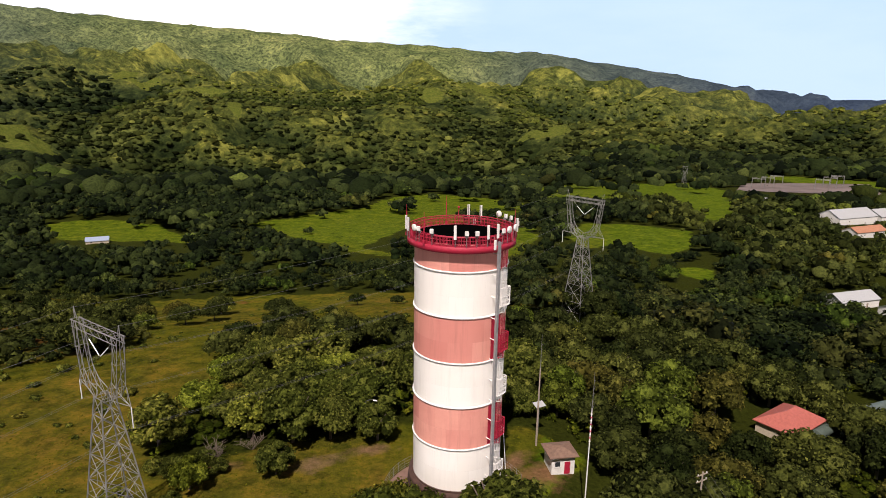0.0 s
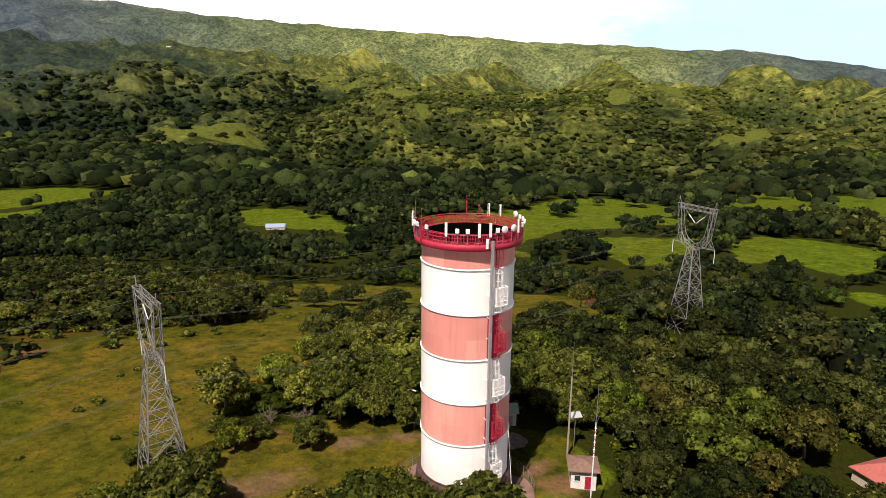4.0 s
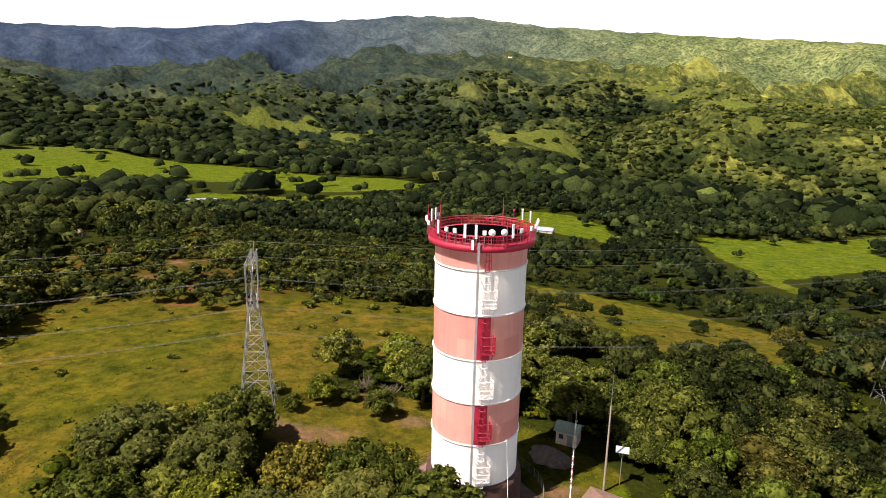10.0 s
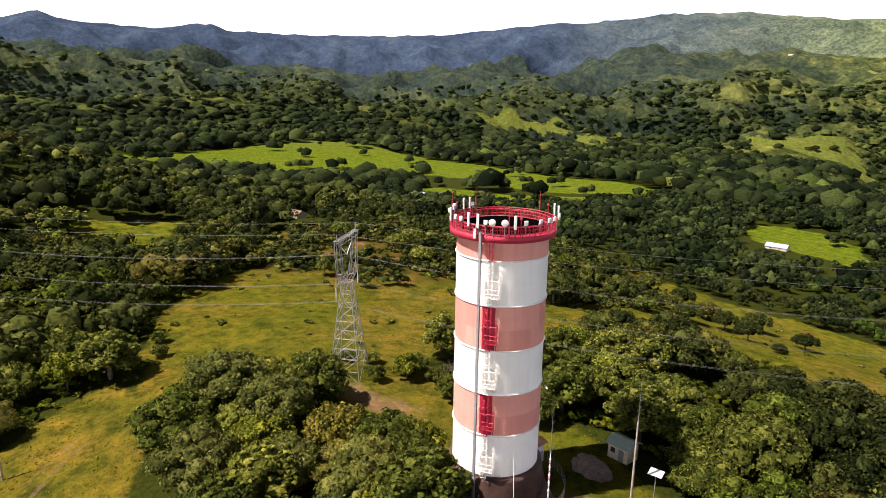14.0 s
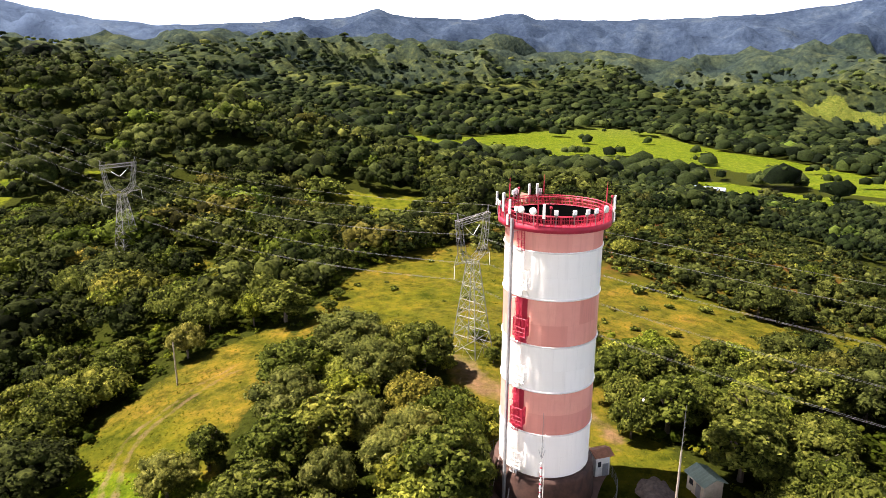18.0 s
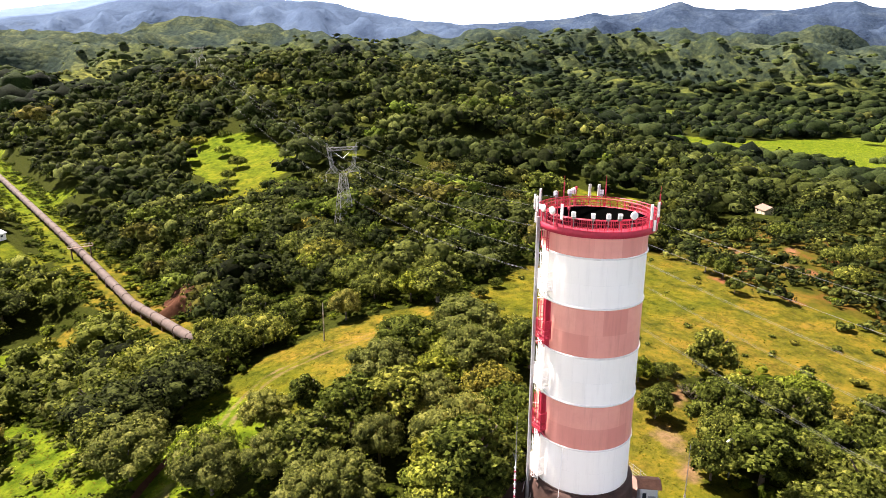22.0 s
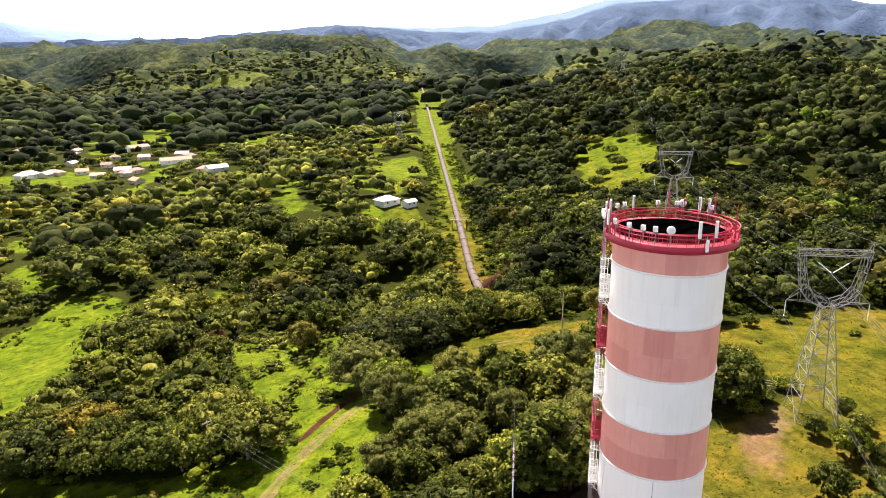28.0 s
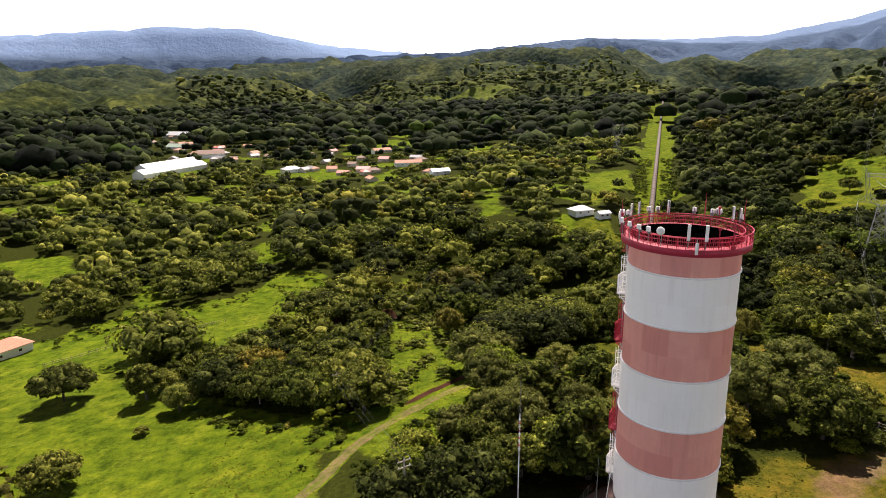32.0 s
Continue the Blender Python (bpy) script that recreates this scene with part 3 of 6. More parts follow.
    canopy = mix(n, l, 1.0, canopy, ramp(n, l, noise_node(n, l, 0.045, 6, 0.8, v), [(0.36, (0.45, 0.5, 0.5)), (0.5, (1.0, 1.0, 1.0)), (0.66, (1.7, 1.6, 1.3))]), "MULTIPLY")
    meadow = ramp(n, l, noise_node(n, l, 0.0042, 6, 0.62, v), [(0.565, (0, 0, 0)), (0.60, (1, 1, 1))])
    canopy = mix(n, l, math_node(n, l, "MULTIPLY", meadow, 0.75), canopy, (0.24, 0.25, 0.06))
    # gullies darkened, spurs lightened: relief shading and grassy tops in one colour
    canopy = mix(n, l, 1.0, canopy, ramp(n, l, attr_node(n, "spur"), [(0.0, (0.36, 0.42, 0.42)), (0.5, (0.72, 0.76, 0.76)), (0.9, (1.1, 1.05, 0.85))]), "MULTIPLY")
    # darkens the canopy by an amount set mainly by compass bearing
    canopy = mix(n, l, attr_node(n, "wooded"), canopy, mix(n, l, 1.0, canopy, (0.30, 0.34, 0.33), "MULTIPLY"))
    # distance haze painted into the canopy as a blue-grey tint
    canopy = mix(n, l, math_node(n, l, "MULTIPLY", attr_node(n, "haze_tint"), 0.62), canopy, (0.026, 0.040, 0.042))
    canopy = mix(n, l, 1.0, canopy, ramp(n, l, noise_node(n, l, 0.03, 7, 0.8, v), [(0.36, (0.42, 0.46, 0.5)), (0.5, (0.85, 0.86, 0.88)), (0.66, (1.45, 1.4, 1.2))]), "MULTIPLY")
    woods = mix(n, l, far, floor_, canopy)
    edge = math_node(n, l, "ADD", attr_node(n, "open"), math_node(n, l, "MULTIPLY", math_node(n, l, "SUBTRACT", mid_, 0.5), 0.5))
    c = mix(n, l, ramp(n, l, edge, [(0.0, (0, 0, 0)), (0.09, (1, 1, 1))]), woods, grass)
    l.new(mix(n, l, ramp(n, l, bare_, [(0.08, (0, 0, 0)), (0.75, (0.85, 0.85, 0.85))]), c, earth), b.inputs["Base Color"])
    b.inputs["Specular IOR Level"].default_value = 0.015
    tuft = math_node(n, l, "MULTIPLY", fine, 0.35)
    crowns = math_node(n, l, "MULTIPLY", math_node(n, l, "MULTIPLY", far, math_node(n, l, "SUBTRACT", 1.0, vor.outputs["Distance"])), 3.5)
    bump(n, l, b, math_node(n, l, "ADD", tuft, crowns), 1.0, 1.0)
    return m


RINGS = np.concatenate([[0.0], np.geomspace(3, 60, 40), np.geomspace(60, 1000, 140)[1:], np.geomspace(1000, 4850, 130)[1:]])
SPOKES = 660
rr, aa = np.meshgrid(RINGS, np.arange(SPOKES) * 2 * np.pi / SPOKES, indexing="ij")
gx, gy = (rr * np.cos(aa)).ravel(), (rr * np.sin(aa)).ravel()
gz = height(gx, gy)
i, j = np.meshgrid(np.arange(len(RINGS) - 1), np.arange(SPOKES), indexing="ij")
a, b2 = i * SPOKES + j, i * SPOKES + (j + 1) % SPOKES
quads = np.stack([a, a + SPOKES, b2 + SPOKES, b2], -1).reshape(-1, 4)
gr = np.hypot(gx, gy)
gaz = np.degrees(np.arctan2(gy, gx)) % 360
RIM = int(np.searchsorted(RINGS, 3650.0))
keep = RIM * SPOKES
GROUND = ground_mat()
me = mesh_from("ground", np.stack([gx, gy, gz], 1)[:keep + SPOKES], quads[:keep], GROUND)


def put(name, values):
    add_attr(me, name, values[:keep + SPOKES])


put("open", openness(gx, gy))
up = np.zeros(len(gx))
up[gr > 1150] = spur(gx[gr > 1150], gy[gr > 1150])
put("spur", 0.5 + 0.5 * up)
put("far", np.clip((gr - 1150) / 350, 0, 1))
so, rd = bare(gx, gy)
put("soil", np.clip(so, -1, 1))
put("red", rd)
# the painted haze grows with distance, weighted by compass bearing
put("haze_tint", np.clip((gr - 1500) / 1300, 0, 1) * np.interp(gaz, [0, 85, 120, 140, 240, 300], [0.6, 0.1, 0.2, 1, 1, 0.8]))
# amount of darkening by bearing, plus the northern slopes out to 2750 m
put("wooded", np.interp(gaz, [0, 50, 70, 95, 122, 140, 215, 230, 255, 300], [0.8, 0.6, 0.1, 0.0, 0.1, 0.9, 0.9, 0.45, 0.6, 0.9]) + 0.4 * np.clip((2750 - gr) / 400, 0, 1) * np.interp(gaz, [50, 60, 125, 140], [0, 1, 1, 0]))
put("scrub", scrubby(gx, gy))
put("lush", np.clip(np.where(gx - 0.25 * gy > 10, 0.9, 0.0) + np.clip((gr - 180) / 200, 0, 0.85), 0, 1))
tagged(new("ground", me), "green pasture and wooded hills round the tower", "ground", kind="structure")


# the far ranges, a backdrop beyond the valley
def range_mat():
    m, n, l, b = mat("far ranges with painted haze", (0.05, 0.075, 0.13), 1.0)
    v = coords(n)
    patch = noise_node(n, l, 0.004, 7, 0.7, v)
    # distance haze painted into the base colour, as blue and pale tones
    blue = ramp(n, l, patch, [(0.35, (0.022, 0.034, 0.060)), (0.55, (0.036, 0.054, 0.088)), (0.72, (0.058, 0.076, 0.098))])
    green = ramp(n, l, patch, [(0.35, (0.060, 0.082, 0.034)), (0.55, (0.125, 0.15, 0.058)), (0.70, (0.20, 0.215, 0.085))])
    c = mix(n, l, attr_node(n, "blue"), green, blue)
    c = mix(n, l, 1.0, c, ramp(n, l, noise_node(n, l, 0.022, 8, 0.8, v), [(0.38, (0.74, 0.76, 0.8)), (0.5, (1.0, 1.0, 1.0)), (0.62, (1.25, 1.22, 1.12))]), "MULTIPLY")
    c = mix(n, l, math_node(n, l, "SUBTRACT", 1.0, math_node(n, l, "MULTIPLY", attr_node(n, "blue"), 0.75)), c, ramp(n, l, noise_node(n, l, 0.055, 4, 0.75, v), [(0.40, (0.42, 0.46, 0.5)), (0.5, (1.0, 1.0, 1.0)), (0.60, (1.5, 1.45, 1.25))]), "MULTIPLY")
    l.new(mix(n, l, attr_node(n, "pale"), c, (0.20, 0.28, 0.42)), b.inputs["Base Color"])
    b.inputs["Specular IOR Level"].default_value = 0.0
    bump(n, l, b, noise_node(n, l, 0.03, 5, 0.7, v), 0.8, 12.0)
    return m


far_quads = quads[keep:] - keep
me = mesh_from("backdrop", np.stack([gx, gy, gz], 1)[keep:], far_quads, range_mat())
# how much blue and pale haze each part of the ranges carries
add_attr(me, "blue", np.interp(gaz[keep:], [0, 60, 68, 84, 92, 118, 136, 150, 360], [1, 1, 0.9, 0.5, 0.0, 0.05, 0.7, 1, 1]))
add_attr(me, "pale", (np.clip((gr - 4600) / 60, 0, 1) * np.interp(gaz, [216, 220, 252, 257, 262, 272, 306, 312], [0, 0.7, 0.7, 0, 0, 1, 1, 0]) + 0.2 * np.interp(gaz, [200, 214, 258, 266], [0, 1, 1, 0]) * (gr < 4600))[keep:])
tagged(new("backdrop", me), "mountain ranges beyond the valley, blue haze in their colour", "mountains", kind="structure")


# ---- builders ----
def part(name, bm, material, parent, label=""):
    me = bpy.data.meshes.new(name)
    bm.to_mesh(me)
    bm.free()
    if material:
        me.materials.append(material)
    ob = new(name, me)
    ob.parent = parent
    if label:
        ob["label"] = label
    return ob


def thing(name, x, y, z, label, category, turn=0.0, group=""):
    e = new(name)
    e.matrix_basis = pose(x, y, z, 0, 0, turn)
    return tagged(e, label, category, group)


def lathe(profile, n=96, closed=False):
    """A turned shape: (radius, height) points, from the outside in order."""
    bm = bmesh.new()
    rings = [[bm.verts.new((r * math.cos(k * 2 * math.pi / n), r * math.sin(k * 2 * math.pi / n), z)) for k in range(n)] for r, z in profile]
    pairs = list(zip(rings, rings[1:])) + ([(rings[-1], rings[0])] if closed else [])
    for lo, hi in pairs:
        for k in range(n):
            f = bm.faces.new((lo[k], lo[(k + 1) % n], hi[(k + 1) % n], hi[k]))
            f.smooth = True
    return bm


def add_box(bm, size, at=(0, 0, 0), turn=0.0):
    g = bmesh.ops.create_cube(bm, size=1.0)
    bmesh.ops.transform(bm, matrix=pose(*at, 0, 0, turn) @ Matrix.Diagonal((*size, 1)), verts=g["verts"])
    return bm


def add_bar(bm, p, q, w, sides=4):
    """A straight bar of width w from p to q."""
    p, q = Vector(p), Vector(q)
    d = q - p
    m = Matrix.Translation((p + q) / 2) @ d.to_track_quat("Z", "Y").to_matrix().to_4x4()
    bmesh.ops.create_cone(bm, cap_ends=True, segments=sides, radius1=w / 2 * (1.41 if sides == 4 else 1), radius2=w / 2 * (1.41 if sides == 4 else 1), depth=d.length, matrix=m)
    return bm


def lathe_sector(az0, az1, r, z0, z1, n=10):
    """A strip of a cylinder."""
    bm = bmesh.new()
    lo = [bm.verts.new((r * math.cos(radians(az0 + (az1 - az0) * k / n)), r * math.sin(radians(az0 + (az1 - az0) * k / n)), z0)) for k in range(n + 1)]
    hi = [bm.verts.new((v.co.x, v.co.y, z1)) for v in lo]
    for k in range(n):
        bm.faces.new((lo[k], lo[k + 1], hi[k + 1], hi[k]))
    return bm


# ---- the surge tank tower ----
LEVELS = [0.0, 6.1, 12.0, 18.0, 24.0, 29.8]
RAD = 6.0


def polar(az, r, z=0.0):
    return Vector((r * math.cos(radians(az)), r * math.sin(radians(az)), z))


def arc_bars(bm, r, z, az0, az1, w, step=6.0):
    """A bent bar along a circle."""
    n = max(1, int(abs(az1 - az0) / step))
    for k in range(n):
        add_bar(bm, polar(az0 + (az1 - az0) * k / n, r, z), polar(az0 + (az1 - az0) * (k + 1) / n, r, z), w)
    return bm


tower = thing("surge_tank_tower", 0, 0, 0, "tall steel surge tank with faded red and white bands", "water tower")
part("base", lathe([(7.15, -7.0), (7.0, -5.2), (6.8, -1.8), (6.65, -0.6), (6.6, -0.14), (5.0, -0.1)]), CONCRETE, tower, "dark rain-stained concrete base")
for k, (lo, hi) in enumerate(zip(LEVELS, LEVELS[1:] + [33.2])):
    part("white_band" if k % 2 == 0 else "red_band", lathe([(RAD, lo), (RAD, (lo + hi) / 2), (RAD, hi)]), WHITE if k % 2 == 0 else PINK, tower)
part("inner_wall", lathe([(6.0, 33.2), (5.9, 33.22), (5.9, 4.0), (0.01, 4.0)]), INNER_SHADE, tower, "dark inside of the open tank")
for k, lo in enumerate(LEVELS):
    part("flange_ring", lathe([(RAD, lo - 0.10), (RAD + 0.13, lo - 0.09), (RAD + 0.15, lo), (RAD + 0.13, lo + 0.09), (RAD, lo + 0.10)]), WHITE_METAL if k else CONCRETE, tower)
part("gallery_deck", lathe([(6.0, 32.25), (6.78, 32.3), (6.92, 32.36), (6.92, 33.12), (6.86, 33.14), (6.0, 33.16)]), RED, tower, "red ring gallery round the tank's top")
rail = part("outer_railing", arc_bars(bmesh.new(), 6.86, 34.3, 0, 360, 0.08), RED, tower)
for z in (33.9, 33.5):
    part("lower_rail", arc_bars(bmesh.new(), 6.86, z, 0, 360, 0.045), RED, rail)
for k in range(48):
    part("post", add_bar(bmesh.new(), polar(k * 7.5, 6.86, 33.12), polar(k * 7.5, 6.86, 34.3), 0.07), RED, rail)
bm = bmesh.new()
for k in range(240):
    add_bar(bm, polar(k * 1.5, 6.87, 33.15), polar(k * 1.5, 6.87, 34.28), 0.022)
part("mesh_infill", bm, RED, rail, "fine red wire infill")
inner = part("inner_railing", arc_bars(bmesh.new(), 6.05, 34.2, 0, 360, 0.07), RED, tower)
part("lower_rail", arc_bars(bmesh.new(), 6.05, 33.7, 0, 360, 0.045), RED, inner)
for k in range(36):
    part("post", add_bar(bmesh.new(), polar(k * 10, 6.05, 33.16), polar(k * 10, 6.05, 34.2), 0.06), RED, inner)
bm = bmesh.new()
for k in range(180):
    add_bar(bm, polar(k * 2, 6.06, 33.17), polar(k * 2, 6.06, 34.18), 0.022)
part("mesh_infill", bm, RED, inner, "fine red wire infill")

# the grey cable duct that stands off the shell, on brackets
DUCT_AZ, LADDER_AZ = -50.0, -40.0
duct = part("cable_duct", add_box(bmesh.new(), (0.36, 0.30, 38.4), polar(DUCT_AZ, 7.05, 14.4), DUCT_AZ), DUCT, tower, "grey vertical cable duct")
for k in range(13):
    z = -1.0 + k * 2.75
    part("bracket", add_bar(bmesh.new(), polar(DUCT_AZ, 6.0, z), polar(DUCT_AZ, 7.0, z), 0.09), WHITE_METAL, duct)

# the caged ladder, with a resting cage in every band
for k, (lo, hi) in enumerate(zip(LEVELS, LEVELS[1:] + [32.3])):
    paint = WHITE_METAL if k % 2 == 0 else RED
    bm = bmesh.new()
    for off in (-2.0, 2.0):
        add_bar(bm, polar(LADDER_AZ + off, 6.35, lo - (2.5 if k == 0 else 0)), polar(LADDER_AZ + off, 6.35, hi), 0.07)
    z = lo
    while z < hi:
        add_bar(bm, polar(LADDER_AZ - 2, 6.35, z), polar(LADDER_AZ + 2, 6.35, z), 0.035)
        z += 0.3
    lad = part("ladder", bm, paint, tower, "white caged ladder" if k % 2 == 0 else "red caged ladder")
    bm = bmesh.new()
    z = lo + 0.5
    while z < hi:
        pts = [polar(LADDER_AZ + 3.6 * math.sin(q), 6.75 - 0.42 * math.cos(q), z) for q in [j * math.pi / 4 + 0.78 for j in range(7)]]
        for p, q in zip(pts, pts[1:]):
            add_bar(bm, p, q, 0.05)
        z += 1.0
    for q in (1.4, 2.3, 3.14, 3.98, 4.9):
        add_bar(bm, polar(LADDER_AZ + 3.6 * math.sin(q), 6.75 - 0.42 * math.cos(q), lo + 0.5), polar(LADDER_AZ + 3.6 * math.sin(q), 6.75 - 0.42 * math.cos(q), hi), 0.04)
    part("hoop_cage", bm, paint, lad)
    if k < 5:
        za, zb = lo + 1.3, lo + 3.6
        cage = part("resting_cage", add_box(bmesh.new(), (1.05, 1.5, 0.08), polar(LADDER_AZ + 2, 6.6, za), LADDER_AZ + 2), paint, tower)
        bm = bmesh.new()
        c = [polar(LADDER_AZ + 2 + o, r, 0) for o, r in ((-6, 6.15), (-6, 7.1), (8, 7.1), (8, 6.15))]
        for p, q in zip(c, c[1:]):
            for z in (za, za + 0.55, za + 1.1, zb):
                add_bar(bm, p + Vector((0, 0, z)), q + Vector((0, 0, z)), 0.07)
        for p in c:
            add_bar(bm, p + Vector((0, 0, za)), p + Vector((0, 0, zb)), 0.08)
        for j in range(1, 9):
            for p, q in zip(c, c[1:]):
                w = p.lerp(q, j / 9)
                add_bar(bm, w + Vector((0, 0, za)), w + Vector((0, 0, zb - 0.1)), 0.03)
        part("cage_frame", bm, paint, cage)
        bm = bmesh.new()
        add_bar(bm, polar(LADDER_AZ - 4, 6.02, za - 1.2), polar(LADDER_AZ - 4, 7.0, za), 0.07)
        add_bar(bm, polar(LADDER_AZ + 9, 6.02, za - 1.2), polar(LADDER_AZ + 9, 7.0, za), 0.07)
        part("strut", bm, paint, cage)
        if k % 2:
            part("red_panel", lathe_sector(LADDER_AZ - 9, LADDER_AZ + 7, RAD + 0.015, lo + 0.12, hi - 0.12), RED, tower, "bright red repainted strip behind the ladder")

# antennas and masts on the gallery's rail
def antenna(az, kind):
    p = polar(az, 6.98, 0)
    tall = {"tall": 2.6, "square": 1.9, "low": 1.7, "dish": 1.9, "mast": 2.9, "lantern": 2.0}[kind]
    z0 = 33.2 if kind != "low" else 32.6
    names = {"tall": ("panel_antenna", "long white panel antenna on a steel pole"), "square": ("radio_unit", "boxy white radio unit on a steel pole"),
             "low": ("panel_antenna", "short white panel antenna clamped below the rail"), "dish": ("dish_antenna", "round white microwave dish on a pole"),
             "mast": ("lightning_mast", "slim red mast fixed to the gallery rail"), "lantern": ("obstruction_light", "red warning lantern on a short pole")}
    e = thing(names[kind][0], p.x, p.y, z0, names[kind][1], "antenna" if kind not in ("mast", "lantern") else kind, az, "fittings on the tower's gallery")
    metal = RED if kind in ("mast", "lantern") else STEEL
    part("pole", add_bar(bmesh.new(), (0, 0, 0), (0, 0, tall), 0.14 if kind == "mast" else 0.09, 8), metal, e)
    if kind in ("tall", "low"):
        bm = add_box(bmesh.new(), (0.16, 0.32, 1.7 if kind == "tall" else 1.2), (0.17, 0, tall - 0.85 if kind == "tall" else 0.7))
        bmesh.ops.bevel(bm, geom=bm.edges[:], offset=0.035, segments=1, affect="EDGES")
        part("panel", bm, WHITE_METAL, e)
        for z in (tall - 1.4, tall - 0.3):
            part("clamp", add_box(bmesh.new(), (0.2, 0.12, 0.08), (0.06, 0, z if kind == "tall" else z * 0.6)), STEEL, e)
    elif kind == "square":
        bm = add_box(bmesh.new(), (0.26, 0.46, 0.55), (0.1, 0, tall - 0.25))
        bmesh.ops.bevel(bm, geom=bm.edges[:], offset=0.04, segments=1, affect="EDGES")
        part("box", bm, WHITE_METAL, e)
        part("fins", add_box(bmesh.new(), (0.12, 0.4, 0.34), (-0.09, 0, tall - 0.6)), STEEL, e)
    elif kind == "dish":
        bm = lathe([(0.01, 0.0), (0.3, 0.03), (0.42, 0.1), (0.43, 0.26), (0.3, 0.3), (0.01, 0.33)], 20)
        bmesh.ops.transform(bm, matrix=pose(0.1, 0, tall - 0.2, 0, 90, 0), verts=bm.verts[:])
        part("dish", bm, WHITE_METAL, e)
    elif kind == "mast":
        part("tip", add_bar(bmesh.new(), (0, 0, tall), (0, 0, tall + 0.9), 0.05, 6), RED, e)
        part("foot", add_box(bmesh.new(), (0.3, 0.3, 0.4), (0, 0, 0.1)), RED, e)
    else:
        part("lamp", lathe([(0.02, tall), (0.14, tall + 0.03), (0.16, tall + 0.3), (0.02, tall + 0.36)], 12), RED, e)


for kind, places in {"tall": (193, 202, 264, 296, 344, 69, 83, 307), "square": (223, 240, 275, 285, 355, 12, 25, 35, 315, 190), "low": (304, 76),
                     "dish": (218, 334, 47, 322), "mast": (108, 230, 338, 186), "lantern": (94, 216, 350)}.items():
    for az in places:
        antenna(az, kind)


def ground_at(x, y):
    return float(height(np.array([x]), np.array([y]))[0])


# ---- round the tower's foot ----
part("apron", lathe([(10.2, -6.2), (10.2, -4.85), (10.0, -4.75), (6.9, -4.7)], 64), PAVING, tower, "reddish paved ring round the base")
fence = thing("ring_fence", 0, 0, 0, "low wire fence on steel posts round the tower's base", "fence")
for k in range(40):
    az = 20 + k * 8
    if 285 < az < 310:
        continue
    part("post", add_bar(bmesh.new(), polar(az, 10.1, -5.2), polar(az, 10.1, -3.1), 0.07, 6), STEEL, fence)
for za in (-4.5, -4.1, -3.7, -3.2):
    part("wire", arc_bars(bmesh.new(), 10.1, za, 20, 284, 0.03), STEEL, fence)
    part("wire", arc_bars(bmesh.new(), 10.1, za, 310, 332, 0.03), STEEL, fence)
for az in (-72, -44, -5):
    tie = thing("drain_pipe", 0, 0, 0, "thin pipe with white rings against the tower's base", "pipe")
    part("tube", add_bar(bmesh.new(), polar(az, 7.35, -5.5), polar(az, 6.3, 6.5 if az == -5 else 0.5), 0.09, 6), WHITE_METAL, tie)
    part("collar", add_bar(bmesh.new(), polar(az, 7.33, -5.3), polar(az, 7.25, -4.6), 0.16, 6), STEEL, tie)


def gable_roof(w, d, z, rise, over=0.4, thick=0.12):
    """A pitched roof of two slabs; the ridge runs along x."""
    bm = bmesh.new()
    half = d / 2 + over
    slope = math.atan2(rise, d / 2)
    ln = half / math.cos(slope)
    for sgn in (-1, 1):
        m = pose(0, 0, z + rise, 0, 0, 0) @ pose(0, 0, 0, -math.degrees(slope) * sgn, 0, 0) @ pose(0, sgn * ln / 2, 0) @ Matrix.Diagonal((w + 2 * over, ln, thick, 1))
        bmesh.ops.create_cube(bm, size=1.0, matrix=m)
    return bm


def hip_roof(w, d, z, rise, over=0.5, thick=0.15):
    bm = bmesh.new()
    a, b = w / 2 + over, d / 2 + over
    r = max(0.05, a - b)
    lo = [bm.verts.new(p) for p in ((-a, -b, z), (a, -b, z), (a, b, z), (-a, b, z))]
    ev = [bm.verts.new(p) for p in ((-a, -b, z + thick), (a, -b, z + thick), (a, b, z + thick), (-a, b, z + thick))]
    t0, t1 = bm.verts.new((-r, 0, z + rise)), bm.verts.new((r, 0, z + rise))
    bm.faces.new(lo[::-1])
    for k in range(4):
        bm.faces.new((lo[k], lo[(k + 1) % 4], ev[(k + 1) % 4], ev[k]))
    bm.faces.new((ev[0], ev[1], t1, t0)), bm.faces.new((ev[1], ev[2], t1)), bm.faces.new((ev[2], ev[3], t0, t1)), bm.faces.new((ev[3], ev[0], t0))
    return bm


